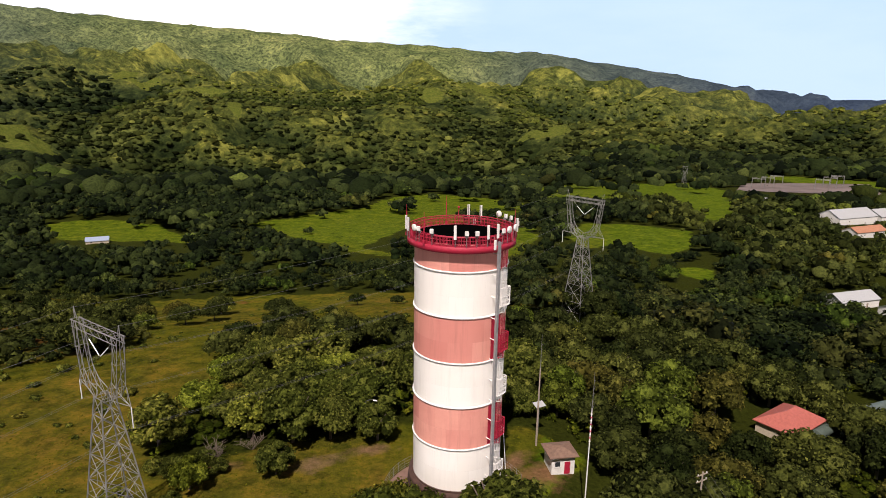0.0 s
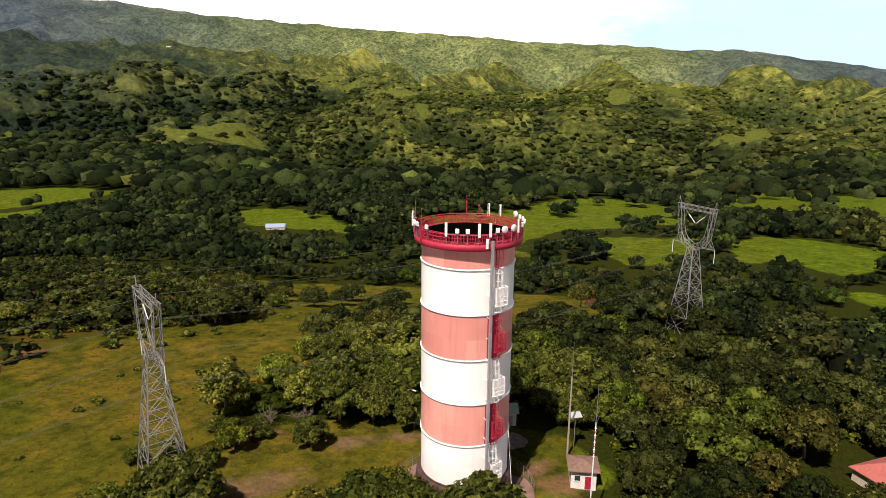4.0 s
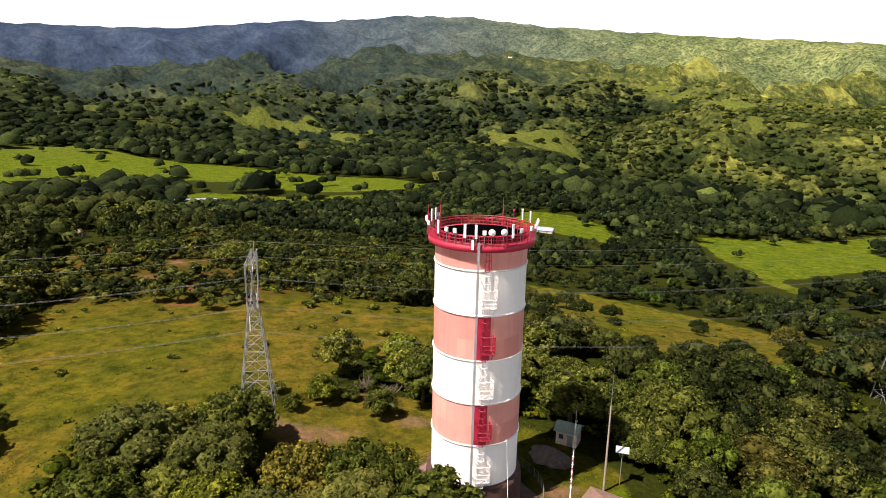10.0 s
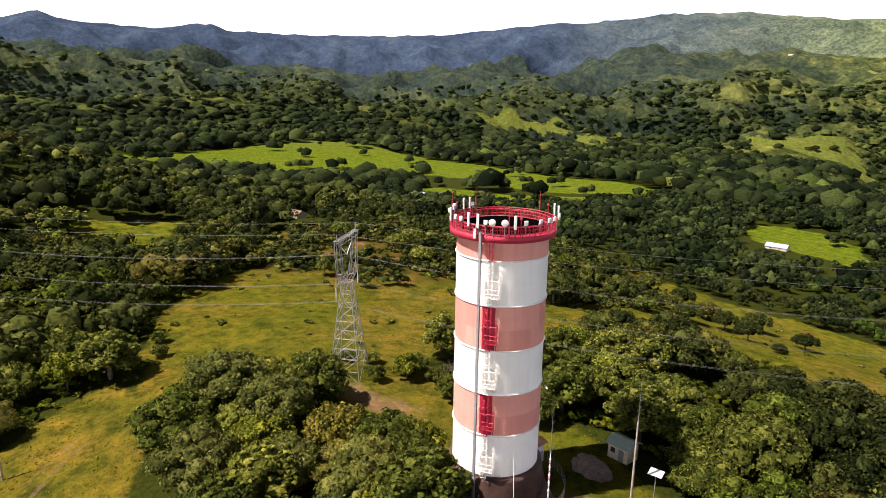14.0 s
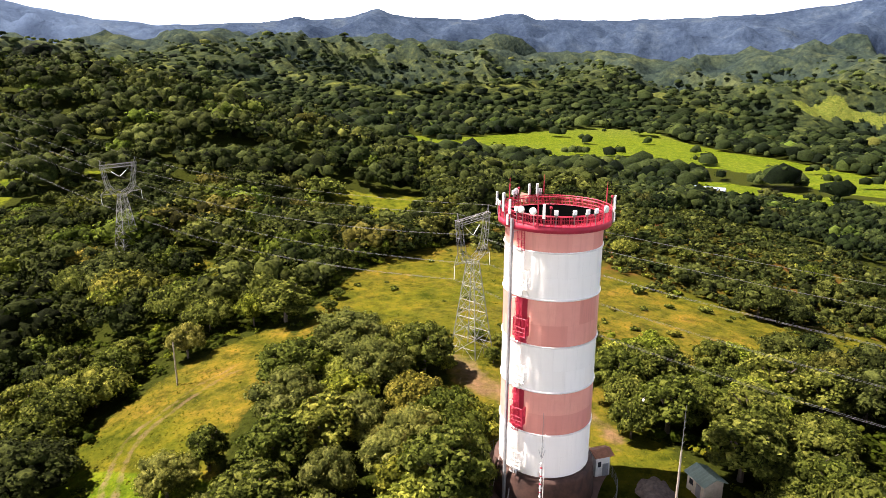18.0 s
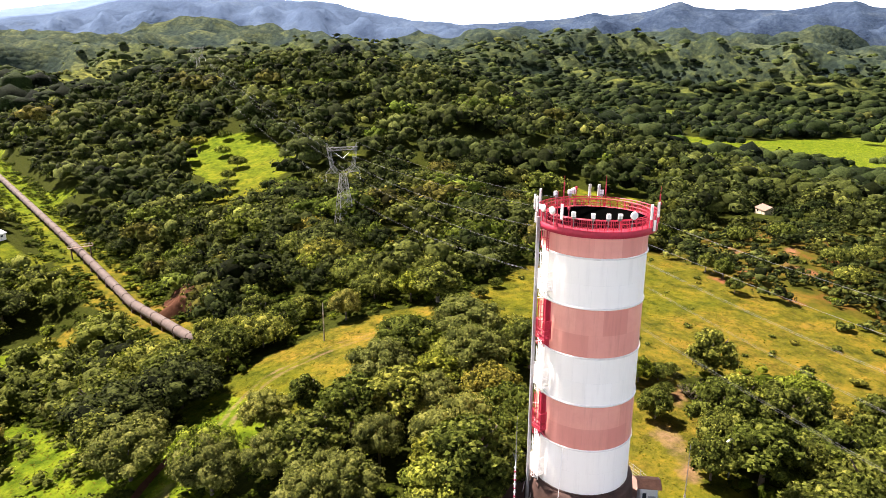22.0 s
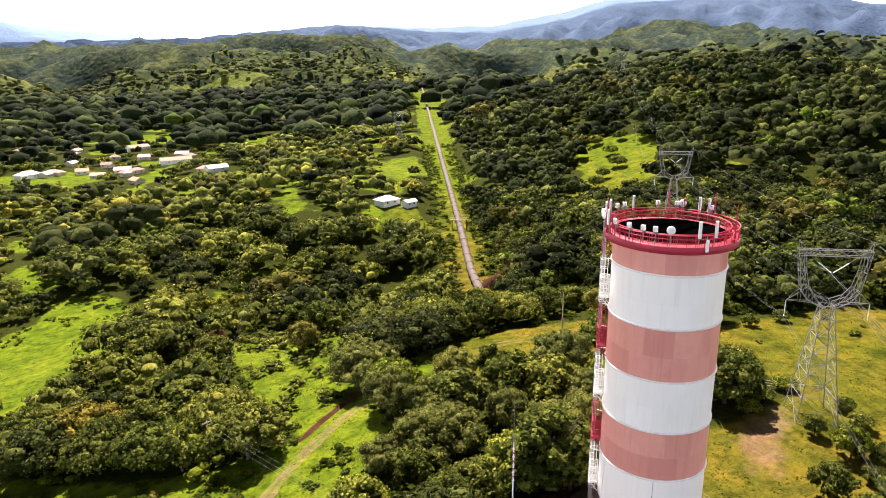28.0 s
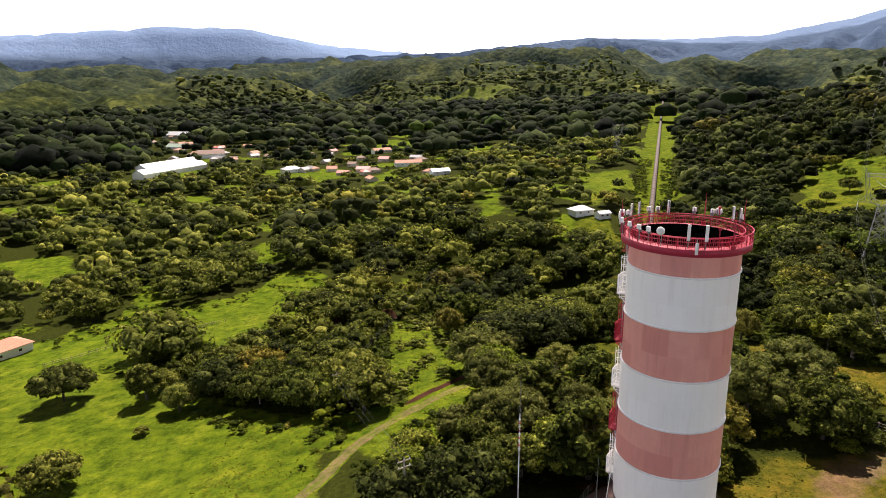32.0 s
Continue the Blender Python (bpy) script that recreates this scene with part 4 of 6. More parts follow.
def house(name, x, y, turn, w, d, h, roof, wall, roof_mat, label, door=None, category="house", rise=None, group="", z=None, ribs=0):
    """Walls with a plinth, a door, framed windows and a roof."""
    e = thing(name, x, y, ground_at(x, y) if z is None else z, label, category, turn, group)
    bm = add_box(bmesh.new(), (w, d, h + 1.0), (0, 0, h / 2 - 0.5))
    if roof == "gable":
        rz = rise or d * 0.25
        for sgn in (-1, 1):
            a = [bm.verts.new((sgn * w / 2, y0, z0)) for y0, z0 in ((-d / 2, h), (d / 2, h), (0, h + rz))]
            bm.faces.new(a if sgn > 0 else a[::-1])
    part("wall", bm, wall, e)
    rf = part("roof", gable_roof(w, d, h, rise or d * 0.25) if roof == "gable" else hip_roof(w, d, h, rise or d * 0.28), roof_mat, e)
    if ribs and roof == "gable":
        rz = rise or d * 0.25
        for k in range(ribs):
            px = -w / 2 - 0.3 + (w + 0.6) * k / (ribs - 1)
            for sgn in (-1, 1):
                part("rib", add_bar(bmesh.new(), (px, 0, h + rz + 0.08), (px, sgn * (d / 2 + 0.4), h - 0.4 * rz / (d / 2) + 0.08), 0.05), roof_mat, rf)
    dr = part("door", add_box(bmesh.new(), (0.9, 0.08, 2.0), (w * 0.18, -d / 2 - 0.02, 1.0)), door or WOODPOLE, e, "red painted door" if door is RED else "")
    part("handle", add_box(bmesh.new(), (0.05, 0.08, 0.16), (w * 0.18 + 0.33, -d / 2 - 0.08, 1.0)), STEEL, dr)
    for px, sgn in ((-w * 0.25, -1), (-w * 0.2, 1), (w * 0.25, 1)):
        win = part("window", add_box(bmesh.new(), (min(1.1, w * 0.22), 0.06, 0.8), (px, sgn * (d / 2 + 0.01), h * 0.58)), GLASS, e)
        part("sill", add_box(bmesh.new(), (min(1.3, w * 0.26), 0.16, 0.07), (px, sgn * (d / 2 + 0.05), h * 0.58 - 0.44)), wall, win)
    return e


house("pump_hut", 15.7, 8.4, 12, 3.6, 3.4, 2.9, "hip", PLASTER, ROOF_BROWN, "small white hut with a rusty brown roof and red door", RED, "hut", 0.9)
house("equipment_hut", 1.2, 21.6, 20, 3.4, 3.0, 2.7, "gable", BEIGE, ROOF_GREY, "small beige hut with a grey-green ribbed metal roof", STEEL, "hut", 0.7, ribs=9)
house("valve_house", -2.9, 8.3, 110, 2.2, 1.9, 3.4, "gable", PLASTER, ROOF_TILE, "small white valve house with a rust-red roof beside the base", DUCT, "hut", 0.35, z=-4.8)
house("red_roofed_house", 65, 37, 38, 11, 7.6, 3.4, "hip", BEIGE, ROOF_RED, "pale bungalow under a bright red hipped metal roof", None, "house", 2.6)

# a heap of broken stone
bm = bmesh.new()
bmesh.ops.create_icosphere(bm, subdivisions=4, radius=1.0)
for v in bm.verts:
    k = 1 + 0.22 * noise.noise(v.co * 2.3) + 0.1 * noise.noise(v.co * 7)
    v.co = Vector((v.co.x * 3.6 * k, v.co.y * 2.4 * k, v.co.z * 1.2 * k))
heap = tagged(new("mound", bpy.data.meshes.new("mound")), "low mound of pale dry rubble on the grass", "mound")
bm.to_mesh(heap.data)
bm.free()
heap.data.materials.append(worn("dry rubble", (0.20, 0.15, 0.12), 0.95, scale=1.6, spread=0.4, relief=0.8))
heap.location = (2.4, 15.0, ground_at(2.4, 15.0))

# poles and lamps
def street_lamp(x, y, turn):
    e = thing("street_lamp", x, y, ground_at(x, y), "tall grey lamp post with one curved arm", "street lamp", turn)
    part("post", lathe([(0.12, -0.3), (0.1, 1.0), (0.06, 6.2)], 10), STEEL, e)
    bm = bmesh.new()
    for k in range(5):
        a, b = k / 5, (k + 1) / 5
        add_bar(bm, (1.5 * a, 0, 6.1 + 0.5 * math.sin(a * 1.57)), (1.5 * b, 0, 6.1 + 0.5 * math.sin(b * 1.57)), 0.07, 6)
    part("arm", bm, STEEL, e)
    bm = add_box(bmesh.new(), (0.7, 0.26, 0.14), (1.75, 0, 6.56))
    bmesh.ops.bevel(bm, geom=bm.edges[:], offset=0.05, segments=2, affect="EDGES")
    part("lamp_head", bm, WHITE_METAL, e)


def pole(x, y, tall, label, arms=0, slim=False, rings=False, whip=0.0):
    e = thing("utility_pole", x, y, ground_at(x, y), label, "pole")
    w = 0.1 if slim else 0.17
    part("shaft", lathe([(w, -0.5), (w * 0.85, tall * 0.5), (w * 0.6, tall)], 10), WHITE_METAL if rings else WOODPOLE, e)
    for k in range(arms):
        part("crossarm", add_box(bmesh.new(), (2.0, 0.12, 0.12), (0, 0.1, tall - 0.5 - k * 0.9), 30), WOODPOLE, e)
        for px in (-0.8, 0, 0.8):
            part("insulator", lathe([(0.02, 0), (0.07, 0.02), (0.05, 0.1), (0.07, 0.14), (0.02, 0.24)], 8), INSULATOR, e).location = (px * 0.87, px * 0.5 + 0.1, tall - 0.44 - k * 0.9)
    if rings:
        for k in range(9):
            part("ring", lathe([(0.06, tall * 0.7 + k * 0.5), (0.17, tall * 0.7 + k * 0.5 + 0.1), (0.06, tall * 0.7 + k * 0.5 + 0.2)], 8), RED if k % 2 else WHITE_METAL, e)
    if slim:
        for k in range(4):
            a = k * 1.57
            part("stay", add_bar(bmesh.new(), (0, 0, tall * 0.98), (math.cos(a) * 0.35, math.sin(a) * 0.35, tall + 0.9), 0.025), STEEL, e)
    if whip:
        part("whip", lathe([(0.045, tall - 0.2), (0.02, tall + whip)], 6), STEEL, e)
        for k in range(4):
            part("whip_element", add_bar(bmesh.new(), (0, 0, tall + 0.8 + k * 0.9), (0.22, 0.12, tall + 1.3 + k * 0.9), 0.02), STEEL, e)
    return e


street_lamp(-15.2, 17.2, -20)
pole(12.8, 14.0, 13.6, "tall weathered pole with a thin aerial beside the huts", whip=5.6)
pole(17.7, -2.2, 16.4, "slim radio mast with red and white rings", slim=True, rings=True, whip=5.2)
pole(32, -4.9, 11.5, "wooden pole with a crossarm and insulators", arms=2)
pole(-33, -67, 9.0, "leaning weathered pole beside the dirt track")
pole(47, -60, 8.5, "wooden pole with a crossarm on the slope", arms=1)
solar = thing("solar_panel_post", 13.4, 17.3, ground_at(13.4, 17.3), "pale solar panel tilted on a steel post", "solar panel", 30)
part("post", add_bar(bmesh.new(), (0, 0, -0.3), (0, 0, 5.6), 0.12, 8), STEEL, solar)
bm = add_box(bmesh.new(), (1.9, 1.3, 0.06))
bmesh.ops.transform(bm, matrix=pose(0, 0, 5.75, 18, 0, 0), verts=bm.verts[:])
part("panel", bm, ROOF_WHITE, solar)


# ---- the power line ----
def pylon(x, y, turn, s=1.0, base=None, label="galvanised lattice pylon with a window-shaped head"):
    """A lattice tower: tapered four-legged body, U-shaped head, top beam, two side arms."""
    e = thing("lattice_pylon", x, y, (ground_at(x, y) if base is None else base) - 0.2, label, "pylon", turn, "pylons of the power line")
    e.scale = (s, s, s)
    waist, top = 19.6, 28.4

    def half(z):
        return 3.1 + (0.85 - 3.1) * min(1, z / waist)

    def rect(z):
        h = half(z)
        return [Vector(p) for p in ((-h, -h, z), (h, -h, z), (h, h, z), (-h, h, z))]
    zs = [0, 4.6, 8.6, 12.0, 14.8, 17.3, waist]
    for k in range(4):
        bm = bmesh.new()
        add_bar(bm, rect(0)[k], rect(waist)[k], 0.13)
        part("leg", bm, STEEL, e)
        bm = bmesh.new()
        for i, (a, b) in enumerate(zip(zs, zs[1:])):
            p, q, p2, q2 = rect(a)[k], rect(a)[(k + 1) % 4], rect(b)[k], rect(b)[(k + 1) % 4]
            add_bar(bm, p, q2, 0.065), add_bar(bm, q, p2, 0.065), add_bar(bm, p2, q2, 0.065)
            if i < 3:
                c = (p + q + p2 + q2) / 4
                add_bar(bm, (p + p2) / 2, c, 0.042), add_bar(bm, (q + q2) / 2, c, 0.042), add_bar(bm, (p + q) / 2, c, 0.042)
        part("bracing", bm, STEEL, e)
    U = [(0.85, waist - 0.4), (2.9, waist + 0.6), (4.2, waist + 2.4), (4.7, waist + 5.4), (5.2, top)]
    V = [(0.3, waist + 0.8), (2.2, waist + 1.6), (3.2, waist + 3.0), (3.8, waist + 5.6), (4.2, top)]
    for sgn in (-1, 1):
        bm = bmesh.new()
        for d in (-0.6, 0.6):
            for P in (U, V):
                for a, b in zip(P, P[1:]):
                    add_bar(bm, (sgn * a[0], d * (1 - (a[1] - waist) / 30), a[1]), (sgn * b[0], d * (1 - (b[1] - waist) / 30), b[1]), 0.085)
            for i in range(5):
                add_bar(bm, (sgn * U[i][0], d, U[i][1]), (sgn * V[i][0], d, V[i][1]), 0.048)
                if i < 4:
                    add_bar(bm, (sgn * U[i][0], d, U[i][1]), (sgn * V[i + 1][0], d, V[i + 1][1]), 0.048)
                    mid_ = ((U[i][0] + U[i + 1][0]) / 2, (U[i][1] + U[i + 1][1]) / 2)
                    add_bar(bm, (sgn * mid_[0], d, mid_[1]), (sgn * V[i + 1][0], d, V[i + 1][1]), 0.042)
        for i in range(5):
            add_bar(bm, (sgn * U[i][0], -0.6, U[i][1]), (sgn * U[i][0], 0.6, U[i][1]), 0.048)
            if i < 4:
                add_bar(bm, (sgn * U[i][0], -0.6, U[i][1]), (sgn * U[i + 1][0], 0.6, U[i + 1][1]), 0.042)
        part("head_arm", bm, STEEL, e)
        bm = bmesh.new()
        for d in (-0.6, 0.6):
            add_bar(bm, (sgn * 2.2, d, waist + 0.4), (sgn * 6.0, 0, waist + 0.5), 0.075)
            add_bar(bm, (sgn * 4.2, d, waist + 2.2), (sgn * 6.0, 0, waist + 0.5), 0.055)
            add_bar(bm, (sgn * 4.2, d, waist + 2.2), (sgn * 4.2, d, waist + 0.45), 0.042)
        part("side_arm", bm, STEEL, e)
        part("insulator", add_bar(bmesh.new(), (sgn * 6.0, 0, waist + 0.4), (sgn * 6.0, 0, waist - 2.2), 0.13, 8), INSULATOR, e, "white insulator string")
        part("insulator", add_bar(bmesh.new(), (sgn * 2.2, 0, top - 2.0), (sgn * 0.15, 0, top - 3.6), 0.13, 8), INSULATOR, e, "white insulator string")
        bm = bmesh.new()
        add_bar(bm, (sgn * 4.6, 0, top), (sgn * 5.2, 0, top + 1.5), 0.075), add_bar(bm, (sgn * 5.2, 0, top), (sgn * 5.2, 0, top + 1.5), 0.075)
        part("peak", bm, STEEL, e)
        part("hanger", add_bar(bmesh.new(), (sgn * 4.2, 0, top - 0.2), (sgn * 2.2, 0, top - 2.0), 0.042), STEEL, e)
    bm = bmesh.new()
    for d in (-0.5, 0.5):
        add_bar(bm, (-5.2, d, top), (5.2, d, top), 0.085), add_bar(bm, (-5.2, d, top - 0.9), (5.2, d, top - 0.9), 0.085)
        for k in range(12):
            x0 = -5.2 + k * 10.4 / 12
            add_bar(bm, (x0, d, top if k % 2 else top - 0.9), (x0 + 10.4 / 12, d, top - 0.9 if k % 2 else top), 0.042)
    for k in range(13):
        add_bar(bm, (-5.2 + k * 10.4 / 12, -0.5, top), (-5.2 + k * 10.4 / 12, 0.5, top), 0.036)
    part("top_beam", bm, STEEL, e)
    return e


LINE_TURN = -34
pyl_a = pylon(-42.6, -10.3, LINE_TURN, 1.0, -4.9)
pyl_b = pylon(33.0, 94.0, -44, 1.2, label="galvanised lattice pylon rising out of the trees")
pyl_c = pylon(-111.0, -117.5, LINE_TURN, 1.04, -6.6, "galvanised lattice pylon standing in the wooded hillside")
pyl_b.scale.x = 1.1
pylon(-141, -470, 20, 1.0, label="distant lattice pylon beside the pipeline")
pylon(330, 905, 30, 1.0, label="distant lattice pylon by the switchyard")
pyl_f = pylon(-330, -421, LINE_TURN, 1.0, label="lattice pylon half hidden on the far hillside")


def span(name, p, q, sag, w, label):
    """A hanging wire."""
    bm = bmesh.new()
    p, q = Vector(p), Vector(q)
    last = p
    for k in range(1, 25):
        u = k / 24
        c = p.lerp(q, u) - Vector((0, 0, sag * 4 * u * (1 - u)))
        add_bar(bm, last, c, w, 3)
        last = c
    o = tagged(new(name, bpy.data.meshes.new(name)), label, "cable", "conductors of the power line")
    bm.to_mesh(o.data)
    bm.free()
    o.data.materials.append(CABLE)


bpy.context.view_layer.update()
for one, two in ((pyl_a, pyl_b), (pyl_a, pyl_c), (pyl_c, pyl_f)):
    for loc in ((-6.0, 0, 17.4), (0, 0, 24.8), (6.0, 0, 17.4)):
        for off in (-0.22, 0.22):
            a, b = Vector(loc) + Vector((off, 0, 0)), Vector(loc) + Vector((off, 0, 0))
            span("power_cable", one.matrix_basis @ a, two.matrix_basis @ b, 3.6, 0.024, "thin grey overhead conductor sagging between pylons")
    for x0 in (-5.2, 5.2):
        span("earth_wire", one.matrix_basis @ Vector((x0, 0, 29.8)), two.matrix_basis @ Vector((x0, 0, 29.8)), 2.4, 0.03, "thin earth wire between the pylon peaks")
for off in (-0.8, 0, 0.8):
    span("power_cable", (47 + off, -60 + off * 0.5, ground_at(47, -60) + 8.3), (20 + off, -190 + off * 0.5, ground_at(20, -190) + 9), 2.0, 0.03, "thin grey wire of the local line")
    span("power_cable", (47 + off, -60 + off * 0.5, ground_at(47, -60) + 8.3), (32 + off, -4.9 + off * 0.5, ground_at(32, -4.9) + 11.2), 1.2, 0.03, "thin grey wire of the local line")


# ---- the pipeline ----
def smooth_line(points, n=12):
    out = []
    P = [Vector(p) for p in points]
    for k in range(len(P) - 1):
        a, b, c, d = P[max(k - 1, 0)], P[k], P[k + 1], P[min(k + 2, len(P) - 1)]
        for j in range(n):
            u = j / n
            out.append(0.5 * ((2 * b) + (c - a) * u + (2 * a - 5 * b + 4 * c - d) * u * u + (3 * b - a - 3 * c + d) * u ** 3))
    return out + [P[-1]]


def tube(points, r, sides=20):
    bm, last = bmesh.new(), None
    for k, p in enumerate(points):
        d = (points[min(k + 1, len(points) - 1)] - points[max(k - 1, 0)]).normalized()
        s = d.cross(Vector((0, 0, 1))).normalized()
        u = s.cross(d)
        ring = [bm.verts.new(p + s * r * math.cos(j * 2 * math.pi / sides) + u * r * math.sin(j * 2 * math.pi / sides)) for j in range(sides)]
        if last:
            for j in range(sides):
                bm.faces.new((last[j], last[(j + 1) % sides], ring[(j + 1) % sides], ring[j])).smooth = True
        else:
            bm.faces.new(ring[::-1])
        last = ring
    bm.faces.new(last)
    return bm


PIPE = [Vector((float(pipe_axis(y)[0]), y, float(pipe_axis(y)[1]))) for y in [-113 - 4.5 * k for k in range(70)] + [-428 - 15 * k for k in range(47)]]
pipeline = thing("penstock_pipe", 0, 0, 0, "long weathered pinkish steel pipeline running down the valley", "pipeline")
PIPE_DARK = worn("stained pipe collar", (0.085, 0.055, 0.042), 0.65, 0.1, spread=0.3)
part("tube", tube(PIPE, 1.45), PIPE_MAT, pipeline)
run = 0.0
for p, q in zip(PIPE, PIPE[1:]):
    run += (q - p).length
    if run > 7.5 and p.y > -420:
        run = 0.0
        d = (q - p).normalized()
        ring = lathe([(1.45, -0.2), (1.6, -0.18), (1.6, 0.18), (1.45, 0.2)], 20)
        bmesh.ops.transform(ring, matrix=Matrix.Translation(p) @ d.to_track_quat("Z", "Y").to_matrix().to_4x4(), verts=ring.verts[:])
        part("joint_ring", ring, PIPE_DARK, pipeline)
        part("support", add_box(bmesh.new(), (1.0, 2.6, 4.0), (p.x, p.y, p.z - 3.0), 66), CONCRETE, pipeline)
walkway = thing("pipe_footbridge", -80, -223, -19.2, "narrow steel footbridge across the pipeline", "footbridge", -24)
part("deck", add_box(bmesh.new(), (9.0, 1.1, 0.15), (0, 0, 0)), ROOF_BROWN, walkway)
for sgn in (-1, 1):
    bm = bmesh.new()
    add_bar(bm, (-4.5, sgn * 0.5, 1.0), (4.5, sgn * 0.5, 1.0), 0.08)
    for k in range(7):
        add_bar(bm, (-4.5 + k * 1.5, sgn * 0.5, 0), (-4.5 + k * 1.5, sgn * 0.5, 1.0), 0.07)
    part("handrail", bm, WOODPOLE, walkway)
    part("trestle", add_box(bmesh.new(), (0.4, 0.9, 5.5), (sgn * 3.4, 0, -2.8)), CONCRETE, walkway)
lower = smooth_line([(68, 33, -12.0), (80, 44, -14.2), (100, 61, -19.0), (135, 85, -27.0)])
pipe2 = thing("lower_pipe", 0, 0, 0, "dark green steel pipe leaving the red-roofed house", "pipeline")
part("tube", tube(lower, 1.15), worn("dark green pipe paint", (0.10, 0.13, 0.11), 0.5, 0.1), pipe2)


# ---- tracks ----
def track(name, points, w, worn_to, ruts, label):
    """A strip of the ground along a line: bare where wheels run, grassy between, fading out at its ends."""
    P = smooth_line([(x, y, 0) for x, y in points], 30)
    u = np.linspace(-1, 1, 17)
    rows, soil = [], []
    for k, p in enumerate(P):
        d = (P[min(k + 1, len(P) - 1)] - P[max(k - 1, 0)]).normalized()
        wide = w * (1 + 0.10 * math.sin(k * 0.23) + 0.06 * math.sin(k * 0.71))
        rows.append(np.stack([p.x - d.y * u * wide, p.y + d.x * u * wide], 1))
        end = min(1.0, (len(P) - 1 - k) / 40)
        bed = np.clip((0.86 - np.abs(u)) / 0.25, 0, 1) * (1 - ruts * np.clip(1 - np.abs(np.abs(u) - 0.0) / 0.3, 0, 1))
        soil.append(-0.5 + (0.5 + worn_to) * bed * end)
    xy = np.concatenate(rows)
    z = height(xy[:, 0], xy[:, 1]) + np.tile(0.10 - 0.16 * np.abs(u) ** 3, len(P))
    k, j = np.meshgrid(np.arange(len(P) - 1), np.arange(16), indexing="ij")
    q = (k * 17 + j).ravel()
    me_ = mesh_from(name, np.stack([xy[:, 0], xy[:, 1], z], 1), np.stack([q, q + 1, q + 18, q + 17], 1), GROUND)
    n = len(xy)
    for attr, v in (("open", 1.0), ("spur", 0.5), ("far", 0.0), ("red", 0.12), ("haze_tint", 0.0), ("wooded", 0.0), ("scrub", 0.0)):
        add_attr(me_, attr, np.full(n, v))
    add_attr(me_, "soil", np.concatenate(soil))
    add_attr(me_, "lush", np.where(xy[:, 0] - 0.25 * xy[:, 1] > 10, 0.9, 0.0))
    return tagged(new(name, me_), label, "road", kind="structure")


ROADLINE = [(58, -8), (47, -25), (41, -38), (30, -50), (18, -58.5), (2, -62), (-14, -66), (-30, -61), (-39, -56), (-47, -52.5)]
track("road", ROADLINE[:6], 1.9, 0.62, 0.2, "rutted dirt track along the slope")
track("grass_track", ROADLINE[5:], 2.4, 0.42, 0.8, "faint grassy wheel track across the clearing")


def earth_bank(points, w, h, material, label, lean=0.35):
    """A ridge of bare earth with a gullied face, along a line of the plan."""
    P = smooth_line([(x, y, 0) for x, y in points], 16)
    bm, last = bmesh.new(), None
    rs = random.Random(len(points) * 11)
    for k, p in enumerate(P):
        d = (P[min(k + 1, len(P) - 1)] - P[max(k - 1, 0)]).normalized()
        s = Vector((-d.y, d.x, 0))
        end = min(1.0, k / 6, (len(P) - 1 - k) / 6)
        gully = 1 + 0.10 * math.sin(k * 0.37) + rs.uniform(-0.03, 0.03)
        row = []
        for j in range(25):
            u = j / 12 - 1
            rise = max(0.0, 1 - abs(u - lean)) ** 0.8 if u < lean else max(0.0, (1 - u) / (1 - lean)) ** 1.1
            q = p + s * u * w
            rill = 0.10 * noise.noise(Vector((k * 0.55, u * 1.2, 3.0))) + 0.07 * noise.noise(Vector((k * 1.9, u * 3.0, 7.0)))
            row.append(bm.verts.new((q.x, q.y, ground_at(q.x, q.y) - 0.25 + h * end * rise * (gully + rill * 2))))
        if last:
            for j in range(24):
                bm.faces.new((last[j], last[j + 1], row[j + 1], row[j])).smooth = True
        last = row
    me_ = bpy.data.meshes.new("earth_bank")
    bm.to_mesh(me_)
    bm.free()
    me_.materials.append(material)
    return tagged(new("earth_bank", me_), label, "bank", kind="structure")


earth_bank([(-72, -160), (-66, -152), (-60, -147), (-53, -144)], 8.5, 5.2, RED_SOIL, "gullied bank of bare red-brown earth beside the pipeline")
earth_bank([(0, 173), (7, 175), (14, 176), (20, 176)], 3.5, 3.2, RED_SOIL, "small bank of bare red earth under a spreading tree")
earth_bank([(36, -142), (44, -138), (52, -134), (58, -129)], 3.5, 3.4, RED_SOIL, "small red earth cut among the trees")
earth_bank([(33, -52), (22, -61), (12, -64.5), (5, -66)], 1.1, 0.9, RED_SOIL, "low red earth bank along the dirt track")


# ---- houses further off ----
WARE_TURN = 66
def far_house(x, y, turn, w, d, h, roof, label, kind="gable", wall=None, name="house"):
    return house(name, x, y, turn, w, d, h, kind, wall or PLASTER, roof, label, None, "house", None, "scattered houses")


far_house(-60, -270, 20, 11, 8, 2.4, ROOF_WHITE, "white house with a pale hipped roof among trees", "hip")
far_house(-70, -263, 20, 7, 4.5, 2.6, ROOF_WHITE, "low white annex with a pale metal roof")
far_house(-552, 216, 62, 44, 14, 4.0, ROOF_WHITE, "long low shed with a pale metal roof", name="farm_shed")
far_house(-600, 222, 62, 40, 13, 4.0, ROOF_BLUE, "long low shed with a blue-grey metal roof", name="farm_shed")
far_house(-250, 349, 25, 14, 8, 2.2, ROOF_BLUE, "low farm building with a blue-grey metal roof", "gable", BEIGE, name="farm_shed")
far_house(-240, 14, 30, 8, 6, 2.4, ROOF_BROWN, "small beige farmhouse with a weathered brown roof", "gable", BEIGE)
far_house(165, -138, 60, 14, 9, 3.0, ROOF_TILE, "bungalow with a clay tile roof on the green slope", "hip")
